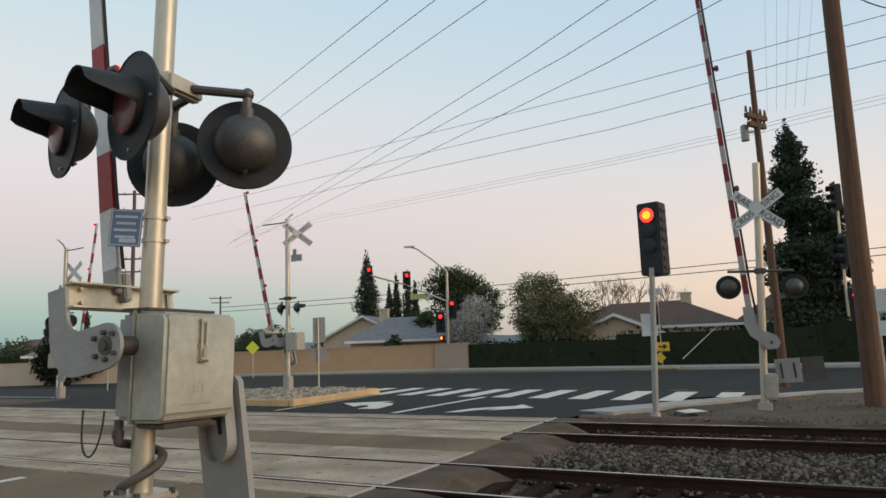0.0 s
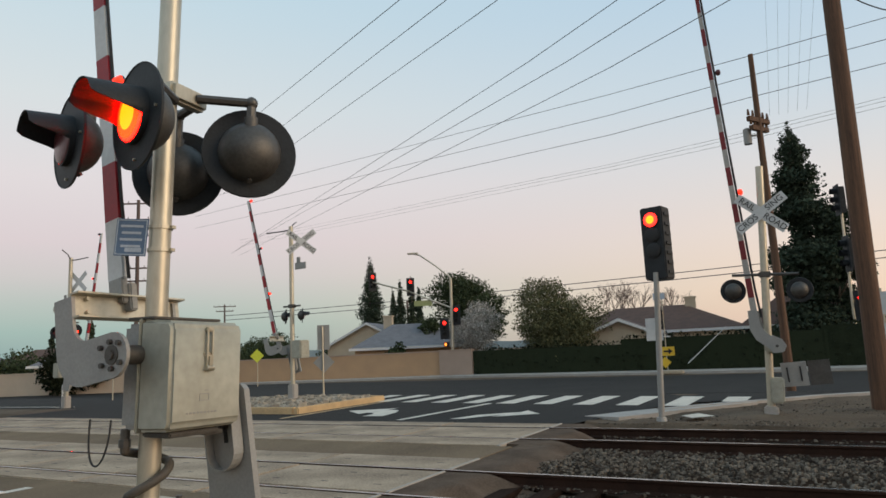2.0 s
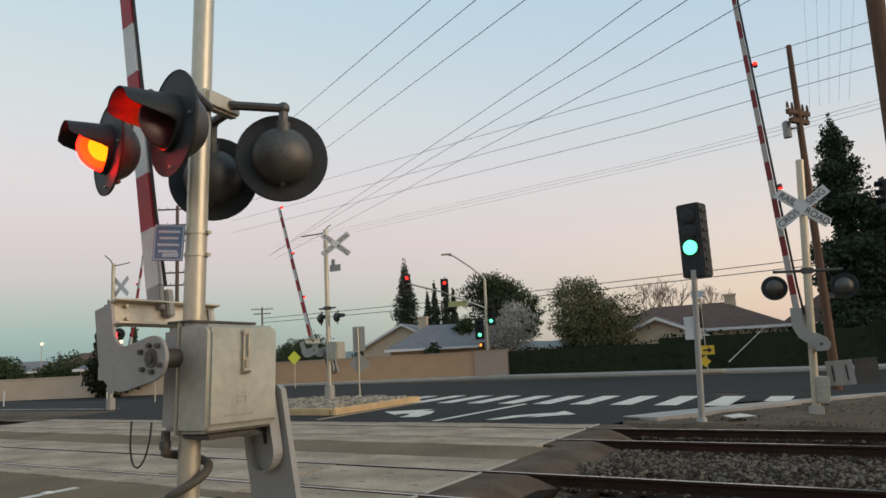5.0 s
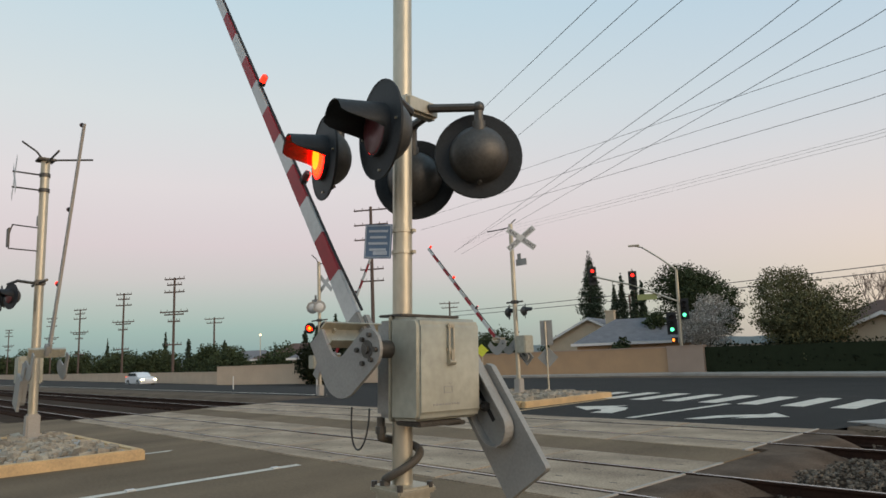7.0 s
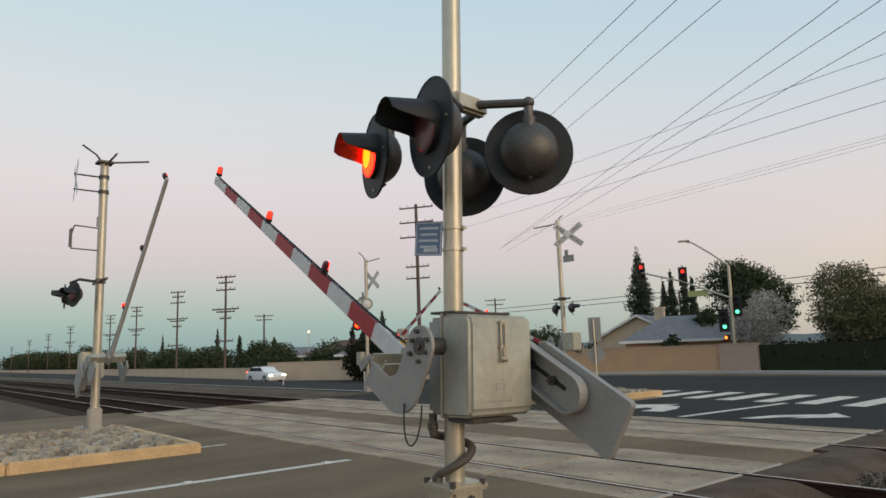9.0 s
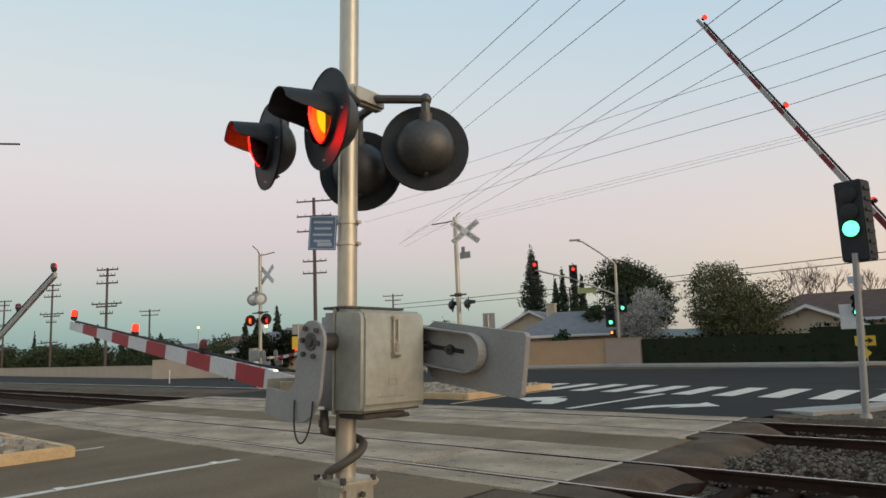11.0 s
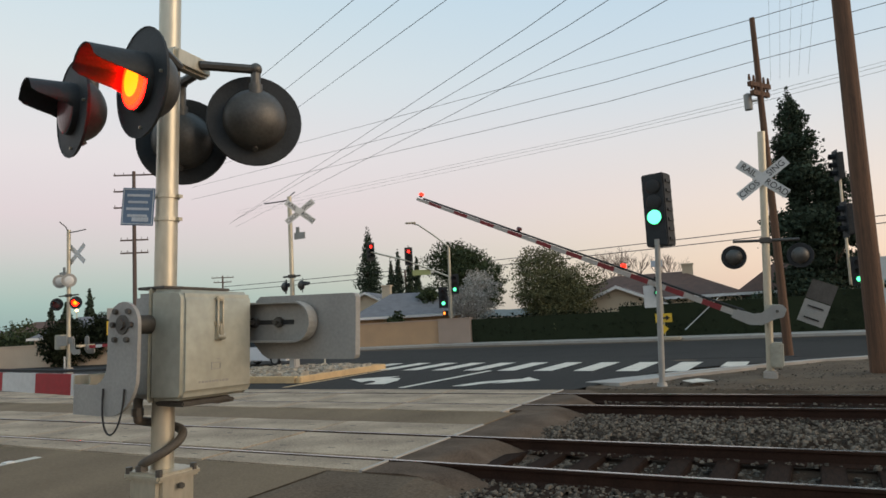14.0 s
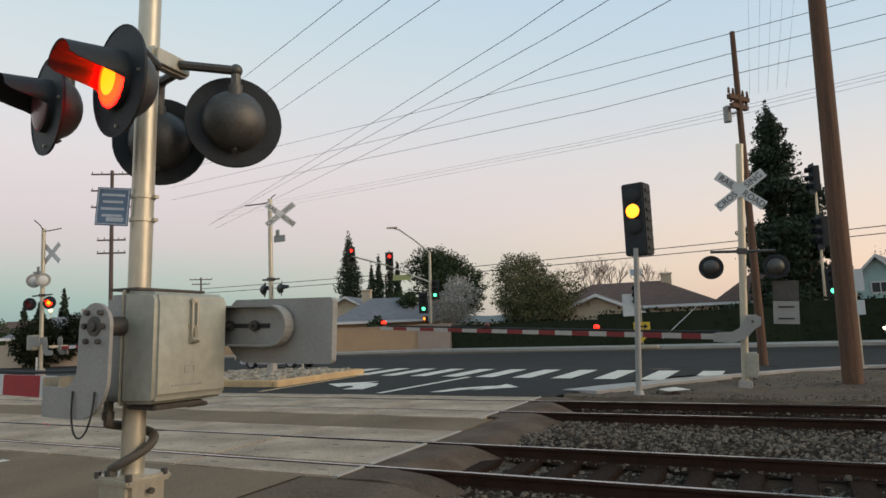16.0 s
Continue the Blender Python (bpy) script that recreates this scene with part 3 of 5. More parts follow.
def light_head(parent, c, aim, spans, r=0.305, arm_from=None, hood=0.29):
    """A flashing light: round background, bowl-shaped housing, hood and lens. aim: the way it faces; spans: when it glows."""
    aim = Vector(aim).normalized()
    q = aim.to_track_quat("Z", "Y").to_matrix().to_4x4()
    m = Matrix.Translation(c) @ q
    k = r / 0.305
    bm = bmesh.new()
    lathe(bm, [(0.16 * k, 0.0), (0.30 * k, -0.006), (r, 0.004), (r, 0.012), (0.30 * k, 0.006), (0.15 * k, 0.012)], m, 36)
    head = part("background_disc", bm, "black", parent, "round black background disc", True)
    bm = bmesh.new()
    prof = [(0.205 * k, -0.01)] + [(0.20 * k * math.cos(a), -0.02 - 0.17 * k * math.sin(a)) for a in rng(0.0, 1.5, 8)]
    lathe(bm, prof[::-1], m, 28)
    rod(bm, m @ Vector((0, -0.19 * k, -0.05)), m @ Vector((0, -0.215 * k, -0.07)), 0.018, 0.018)
    part("housing", bm, "bowl", head, "dull grey bowl-shaped housing", True)
    bm = bmesh.new()
    seg = 26
    rows = []
    for i in range(seg + 1):
        a = math.pi * (-0.10 + 1.20 * i / seg)
        k_ = min(1.0, max(0.0, (math.sin(a) + 0.22) / 0.62))
        L = (0.035 + (hood - 0.035) * k_ * k_ * (3 - 2 * k_)) * k
        p0, p1 = Vector((0.165 * k * math.cos(a), 0.165 * k * math.sin(a), 0.0)), Vector((0.155 * k * math.cos(a), (0.158 * math.sin(a) - 0.05 * L) * k, L))
        rows.append([bm.verts.new(m @ p0), bm.verts.new(m @ p1), bm.verts.new(m @ (p1 * 0.98 + Vector((0, -0.004, 0)))), bm.verts.new(m @ (p0 * 0.965))])
    for a, b in zip(rows, rows[1:]):
        for i in range(4):
            bm.faces.new((a[i], b[i], b[(i + 1) % 4], a[(i + 1) % 4]))
    part("hood", bm, "black", head, "long black sheet-metal hood", True)
    if spans is not None:
        turning_lamp(head, m @ Matrix.Translation((0, 0, 0.044)), 0.152 * k, ("lit_hot", "lit_mid", "lit_hood_ring"), "dull_red", spans, "amber-red flashing lens")
    for sx, sy in ((0.24, 0.0), (-0.24, 0.0), (0.0, -0.25)) if arm_from is not None else ():
        bm = bmesh.new()
        rod(bm, m @ Vector((sx * k, sy * k, 0.0)), m @ Vector((sx * k, sy * k, 0.022)), 0.009, seg=8)
        part("screw", bm, "galv", head)
    if arm_from is not None:
        bm = bmesh.new()
        top = Vector(c) - aim * 0.10 + Vector((0, 0, 0.30 * k))
        pipe(bm, [Vector(arm_from), Vector((top.x, top.y, arm_from[2])), top - Vector((0, 0, 0.13 * k))], 0.031 * k)
        bmesh.ops.create_uvsphere(bm, u_segments=12, v_segments=8, radius=0.042 * k, matrix=Matrix.Translation((top.x, top.y, arm_from[2])))
        rod(bm, top - Vector((0, 0, 0.16 * k)), top - Vector((0, 0, 0.09 * k)), 0.045 * k)
        part("bracket", bm, "bowl", head, "bent steel pipe bracket", True)
    return head


def crossbuck(parent, c, turn, size=1.14, words=False):
    base = Matrix.Translation(c) @ Matrix.Rotation(radians(turn), 4, "Z")
    for k, ang in enumerate((38, -38)):
        bm = bmesh.new()
        m = base @ Matrix.Rotation(radians(ang), 4, "Y")
        block(bm, m @ Vector((0, -0.004 * k, 0)), (size, 0.004, 0.20), m.to_3x3())
        b = part("blade", bm, "white", parent, "white crossbuck blade with black letters")
        if words:
            rot = Matrix.Rotation(radians(90), 4, "X")
            for dx, word in ((-0.32, "RAIL" if k == 0 else "CRO"), (0.32, "ROAD" if k == 0 else "SING" if words else "")):
                lettering(word if word != "CRO" else "CROS", 0.175, m @ Matrix.Translation((dx, -0.0085, 0)) @ rot, b)


def gate_arm(parent, pivot, length, drop=0.42, near=False, lamps=(0.99, 0.66, 0.36), spans=([(1.42, 20)], LEFT_ON, RIGHT_ON), k=1.0, stripes=("red", "white")):
    """The arm level, pointing along local -x; it turns about its pivot."""
    bm = bmesh.new()
    y0, y1 = (-0.37, 0.42) if near else (-0.3, 0.3)
    plate = [(0.14 * math.cos(a), 0.14 * math.sin(a)) for a in rng(0.0, 3.1416, 10)] + [(-0.14, -0.24)]
    plate += [(-0.27 + 0.13 * math.cos(a), -0.24 - 0.13 * math.sin(a)) for a in rng(0.2, 1.57, 5)] + [(-0.46, -0.37), (-0.46, -0.555)]
    plate += [(-0.12 + 0.26 * math.cos(a), -0.295 + 0.26 * math.sin(a)) for a in rng(-1.57, 0.0, 8)]
    crank = length > 8
    if crank:
        plate = [(0.13, 0.08), (0.02, 0.14), (-0.12, 0.08), (-0.26, -0.14), (-0.42, -0.23), (-0.75, -0.25), (-0.75, -0.42), (-0.38, -0.44), (-0.16, -0.36), (0.02, -0.16), (0.13, -0.08)]
    prism(bm, plate, y0 - 0.012, y0 + 0.012)
    arm = part("gate_arm", bm, "plate", parent, "grey steel side plate carrying the arm")
    arm.location = pivot
    bm = bmesh.new()
    prism(bm, plate, y1 - 0.012, y1 + 0.012)
    part("side_plate", bm, "plate", arm)
    for bx, bz in ((0, 0), (0.06, 0.08), (-0.06, 0.08), (-0.08, 0.0), (0.085, 0.0), (-0.06, -0.09), (0.05, -0.09)) if near else ((0, 0),):
        bm = bmesh.new()
        rod(bm, (bx, y0 - 0.035, bz), (bx, y0 - 0.01, bz), 0.017 if bx or bz else 0.032, seg=6)
        part("bolt", bm, "bowl", arm)
    bm = bmesh.new()
    yy = (y0 + y1) / 2 + 0.03
    block(bm, (-0.40, yy, -drop + 0.02), (0.17, y1 - y0 + 0.06, 0.012))
    block(bm, (-0.32, yy, -drop + 0.06), (0.012, y1 - y0 + 0.06, 0.09))
    block(bm, (-0.48, yy, -drop + 0.06), (0.012, y1 - y0 + 0.06, 0.09))
    for dy in (y0 + 0.1, y1 - 0.06):
        for dx in (-0.36, -0.45):
            rod(bm, (dx, dy, -drop - 0.015), (dx, dy, -drop + 0.06), 0.014, seg=6)
    if not crank:
        part("channel", bm, "galv", arm, "pale steel channel across the plates")
    else:
        bm.free()
    ya = 0.0
    n = max(6, int(round((length - 0.62) / (0.435 if near else 0.405))))
    step = (length - 0.62) / n
    bm = bmesh.new()
    block(bm, (-0.53, ya, -drop), (0.19, 0.05, 0.15), bevel=0.008)
    block(bm, (-0.48, ya + 0.05, -drop), (0.2, 0.06, 0.2), bevel=0.01)
    part("arm_root", bm, "plate", arm)
    for i in range(n):
        x0, x1 = -0.62 - i * step, -0.62 - (i + 1) * step
        h = 0.078 if near else 0.06
        h0, h1 = h - 0.38 * h * i / n, h - 0.38 * h * (i + 1) / n
        bm = bmesh.new()
        prism(bm, [(x0, -drop - h0), (x0, -drop + h0), (x1, -drop + h1), (x1, -drop - h1)], ya - 0.020, ya + 0.020)
        part("stripe", bm, stripes[i % 2], arm)
    bm = bmesh.new()
    pipe(bm, [(-0.6, ya, -drop + 0.12), (-1.2, ya, -drop + 0.095), (-length * 0.6, ya, -drop + 0.078), (-length * 0.98, ya, -drop + 0.065)], 0.012 * k, 6)
    part("cable", bm, "dark", arm, "black cable along the arm")
    for u, span in zip(lamps, spans):
        bm = bmesh.new()
        x = -length * u
        block(bm, (x, ya, -drop + 0.10), (0.07, 0.06, 0.06), bevel=0.01)
        lamp = part("lamp_base", bm, "dark", arm)
        bm = bmesh.new()
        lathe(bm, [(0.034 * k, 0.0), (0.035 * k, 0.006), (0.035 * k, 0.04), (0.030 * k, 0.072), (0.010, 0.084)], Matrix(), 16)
        # one half glows, the other is dull; turning it is added in place of flashing
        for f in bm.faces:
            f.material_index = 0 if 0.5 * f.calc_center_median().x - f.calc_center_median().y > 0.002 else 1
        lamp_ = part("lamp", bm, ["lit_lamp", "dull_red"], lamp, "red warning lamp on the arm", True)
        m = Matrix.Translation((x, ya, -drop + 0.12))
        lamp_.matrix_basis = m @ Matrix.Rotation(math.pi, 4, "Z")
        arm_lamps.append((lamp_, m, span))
    # counterweight on the other side of the pivot
    bm = bmesh.new()
    cw = [(0.24, 0.15), (0.28, 0.18), (1.08, 0.18), (1.095, 0.175), (1.105, 0.155), (1.10, -0.22), (1.09, -0.238), (1.075, -0.245), (0.36, -0.25), (0.30, -0.22), (0.20, -0.12)] if near else ([(0.2, 0.2), (0.85, 0.2), (0.85, -0.2), (0.2, -0.2)] if not crank else [(0.36, -0.05), (0.84, -0.05), (0.84, 0.42), (0.36, 0.42)])
    yc = y1 + 0.07 if near else y1 + 0.05
    prism(bm, cw, yc, yc + 0.05)
    w = part("counterweight", bm, "plate", arm, "heavy grey counterweight plate")
    bm = bmesh.new()
    if crank:
        bm.free()
        for z_ in (0.06, 0.30):
            bm = bmesh.new()
            block(bm, (0.60, yc - 0.012, z_), (0.30, 0.024, 0.03), bevel=0.006)
            part("weight_rib", bm, "dark", w)
        bm = bmesh.new()
        prism(bm, [(0.36, 0.44), (0.84, 0.44), (0.84, 0.84), (0.36, 0.84)], yc + 0.01, yc + 0.05)
        part("counterweight", bm, "bowl", arm, "darker second counterweight plate")
        return arm
    cap = [(0.67 + 0.13 * math.cos(a), 0.13 * math.sin(a)) for a in rng(1.57, -1.57, 12)]
    prism(bm, [(-0.05, 0.13)] + cap + [(-0.05, -0.13)], yc - 0.035, yc - 0.01)
    rim = [(-0.05, 0.13)] + cap + [(-0.05, -0.13)]
    for (xa, za), (xb, zb) in zip(rim, rim[1:]):
        m = Vector((xb - xa, 0, zb - za))
        block(bm, ((xa + xb) / 2, yc - 0.07, (za + zb) / 2), (m.length + 0.006, 0.07, 0.012), Matrix.Rotation(-math.atan2(m.z, m.x), 3, "Y"))
    wb = part("weight_bracket", bm, "plate", arm, "dished steel bracket with a rounded end")
    bm = bmesh.new()
    # shade inside the slot, laid on as a dark strip
    block(bm, (0.42, yc - 0.038, 0), (0.40, 0.006, 0.030))
    part("slot_shade", bm, "dark", wb)
    for bx in (0.28, 0.50):
        bm = bmesh.new()
        rod(bm, (bx, yc - 0.07, 0), (bx, yc - 0.03, 0), 0.036, seg=6)
        rod(bm, (bx, yc - 0.10, 0), (bx, yc - 0.03, 0), 0.016, seg=8)
        part("bolt", bm, "bowl", wb)
    return arm


def mast_base(parent, r, h0, z0=0.0):
    bm = bmesh.new()
    block(bm, (0, 0, z0 + h0 / 2), (0.26, 0.26, h0), bevel=0.03)
    block(bm, (0, 0, z0 + 0.04), (0.5, 0.5, 0.08), bevel=0.02)
    for sx in (-0.2, 0.2):
        for sy in (-0.2, 0.2):
            rod(bm, (sx, sy, z0), (sx, sy, z0 + 0.14), 0.014, seg=6)
    part("base", bm, "pale_kerb", parent, "pale cast base with bolts")


# the gate beside the camera; its mast leans a little
FW, RT = Vector((-0.78, 0.62, 0)), Vector((0.62, 0.78, 0))
gate_near = thing("crossing_signal", "tall galvanised crossing signal mast with gate and flashing lights", "crossing signal", "crossing signals")
gate_near.matrix_basis = Matrix.Translation((-3.089, -3.523, -0.1)) @ Matrix.Rotation(radians(1.68), 4, FW)
PIVOT = (0.06, 0.03, 1.705)
bm = bmesh.new()
rod(bm, (0, 0, 0.3), (0, 0, 6.2), 0.071, seg=28)
part("mast", bm, "galv", gate_near, "pale galvanised steel tube", True)
bm = bmesh.new()
block(bm, (0.03, -0.02, 0.39), (0.29, 0.29, 0.78), bevel=0.03)
block(bm, (0, 0, 0.04), (0.5, 0.5, 0.1), bevel=0.02)
block(bm, (0.03, -0.02, 0.765), (0.33, 0.33, 0.05), bevel=0.015)
base_ = part("base", bm, "galv", gate_near, "pale cast base sleeve")
for bx, by in ((0.17, -0.16), (0.17, 0.10), (-0.11, -0.16)):
    bm = bmesh.new()
    rod(bm, (bx, by, 0.775), (bx, by, 0.815), 0.022, seg=6)
    part("bolt", bm, "bowl", base_)
bm = bmesh.new()
rod(bm, (0.19, -0.02, 0.70), (0.215, -0.02, 0.70), 0.02, seg=6)
part("bolt", bm, "bowl", base_)
bm = bmesh.new()
outline = [(0.062, 1.225), (0.335, 1.235), (0.366, 1.27), (0.366, 1.87), (0.335, 1.912), (0.062, 1.93)]
prism(bm, outline, -0.163, 0.42)
bmesh.ops.bevel(bm, geom=bm.edges[:], offset=0.028, segments=3, affect="EDGES", clamp_overlap=True)
box_ = part("mechanism_box", bm, "grey", gate_near, "grey painted gate mechanism box", True)
bm = bmesh.new()
block(bm, (-0.03, 0.12, 1.57), (0.18, 0.54, 0.67), bevel=0.03)
part("rear_housing", bm, "plate", box_, "darker rear half of the mechanism box", True)
bm = bmesh.new()
block(bm, (0.05, 0.12, 1.936), (0.26, 0.55, 0.018), bevel=0.006)
part("lid_rim", bm, "bowl", box_)
bm = bmesh.new()
block(bm, (0.062, 0.128, 1.575), (0.02, 0.60, 0.715), bevel=0.008)
part("door_flange", bm, "grey", box_, "raised flange round the hinged door")
bm = bmesh.new()
block(bm, (0.17, 0.10, 1.207), (0.26, 0.40, 0.035), bevel=0.01)
block(bm, (0.23, 0.26, 1.196), (0.12, 0.16, 0.03), bevel=0.008)
part("bottom_flange", bm, "bowl", box_)
bm = bmesh.new()
for yy in (0.10, 0.14):
    rod(bm, (0.383, yy, 1.67), (0.383, yy, 1.855), 0.008)
block(bm, (0.373, 0.12, 1.86), (0.04, 0.06, 0.03), bevel=0.008)
block(bm, (0.378, 0.118, 1.655), (0.045, 0.05, 0.09), bevel=0.012)
rod(bm, (0.383, 0.09, 1.615), (0.383, 0.148, 1.615), 0.02)
block(bm, (0.37, 0.118, 1.70), (0.012, 0.075, 0.028), bevel=0.004)
part("latch", bm, "galv", box_, "steel hasp with padlock", True)
bm = bmesh.new()
for yy, zz, wy, wz in ((0.10, 1.452, 0.075, 0.005), (0.10, 1.412, 0.075, 0.005), (0.064, 1.432, 0.005, 0.04), (0.136, 1.432, 0.005, 0.04), (0.12, 1.474, 0.03, 0.005)):
    block(bm, (0.3665, yy, zz), (0.004, wy, wz))
for k in range(9):
    block(bm, (0.3665, -0.03 + 0.028 * k, 1.337), (0.003, 0.020 if k % 3 else 0.012, 0.012))
part("cast_mark", bm, "plate", box_, "cast outline mark and a worn line of print")
bm = bmesh.new()
rod(bm, (PIVOT[0], -0.36, PIVOT[2]), (PIVOT[0], 0.60, PIVOT[2]), 0.06, seg=20)
part("shaft", bm, "bowl", gate_near, "dark gate shaft housing", True)
bm = bmesh.new()
pts = [(-0.62 * 0.15, -0.78 * 0.15, 1.24), (-0.62 * 0.152, -0.78 * 0.152, 1.15)]
for i in range(45):
    u = i / 44
    a = math.pi * (1.0 - 1.85 * u)
    r_ = 0.118 + 0.03 * (1 - u) ** 3 + 0.05 * max(0.0, u - 0.75)
    side, back = r_ * math.cos(a), r_ * math.sin(a)
    pts.append((0.62 * side - 0.78 * back, 0.78 * side + 0.62 * back, 1.10 - 0.10 * min(u, 0.55) / 0.55 - 0.17 * max(0.0, u - 0.55) / 0.45))
pts.append((pts[-1][0] * 1.03, pts[-1][1] * 1.03, 0.72))
pipe(bm, pts, 0.029, 10)
hose = part("conduit", bm, "hose", gate_near, "grey-brown flexible conduit wound round the mast", True)
for c in (pts[1], (pts[-1][0], pts[-1][1], 0.80)):
    bm = bmesh.new()
    rod(bm, (c[0], c[1], c[2] - 0.025), (c[0], c[1], c[2] + 0.025), 0.037, seg=8)
    part("coupling", bm, "bowl", hose, "steel conduit coupling")
bm = bmesh.new()
loop = [Vector((0.0 - 0.10 * math.cos(u), -0.36 - 0.02 * math.sin(u), 1.32 - 0.27 * max(0.0, math.sin(u)) ** 0.8)) for u in rng(0.0, 3.1416, 18)]
for p, q in zip(loop, loop[1:]):
    rod(bm, p, q, 0.006, seg=6)
part("wire_loop", bm, "dark", gate_near, "thin hanging wire loop", True)
for zc in (2.555, 2.40):
    bm = bmesh.new()
    lathe(bm, [(0.074, -0.012), (0.080, -0.012), (0.080, 0.012), (0.074, 0.012)], Matrix.Translation((0, 0, zc)), 24)
    block(bm, (0.085, 0.03, zc), (0.03, 0.03, 0.022))
    part("band", bm, "galv", gate_near, "steel strap round the mast")
bm = bmesh.new()
block(bm, (0, 0, 0), (0.215, 0.006, 0.25), bevel=0.002)
sg = part("notice_plate", bm, "blue", gate_near, "small blue notice plate with worn pale print")
sg.matrix_basis = pose(-0.10, -0.145, 2.48, 0, 3, 28)
lines = [(0.0, 0.075 - 0.045 * k, 0.15 - 0.02 * (k % 2), 0.016) for k in range(4)] + [(0.02, -0.085, 0.11, 0.028)]
for bx, bz, wx, wz in lines:
    bm = bmesh.new()
    block(bm, (bx, -0.0045, bz), (wx, 0.002, wz))
    part("print_line", bm, "pale_blue", sg)
bm = bmesh.new()
for bx, bz, wx, wz in ((0, 0.115, 0.202, 0.006), (0, -0.115, 0.202, 0.006), (-0.098, 0, 0.006, 0.224), (0.098, 0, 0.006, 0.224)):
    block(bm, (bx, -0.0042, bz), (wx, 0.002, wz))
part("border", bm, "pale_blue", sg, "thin pale border")
bm = bmesh.new()
block(bm, (0.075, 0.094, 3.50), (0.10, 0.34, 0.13), Matrix.Rotation(0.1, 3, "Z"), 0.02)
block(bm, (0.13, 0.10, 3.50), (0.01, 0.30, 0.10), Matrix.Rotation(0.1, 3, "Z"), 0.003)
jb = part("junction_box", bm, "galv", gate_near, "pale junction box on the mast", True)
def off(right, ahead, z):
    return RT * right + FW * ahead + Vector((0, 0, z))


light_head(gate_near, off(0.58, 0.06, 3.155), (-0.74, 0.67, -0.03), None, 0.335, off(0.2, 0.0, 3.50))
light_head(gate_near, off(0.105, 0.42, 3.06), (-0.66, 0.75, -0.03), None, 0.33, off(0.2, 0.05, 3.47))
light_head(gate_near, off(-0.15, -0.62, 3.115), (-0.22, -0.97, -0.02), RIGHT_ON, 0.33, off(0.05, -0.3, 3.36), 0.31)
light_head(gate_near, off(-0.565, -0.08, 3.08), (-0.28, -0.96, -0.02), LEFT_ON, 0.31, off(-0.1, 0.0, 3.34), 0.27)
arm_near = gate_arm(gate_near, PIVOT, 5.45, near=True, lamps=(0.99, 0.66, 0.39), stripes=("white", "red"))


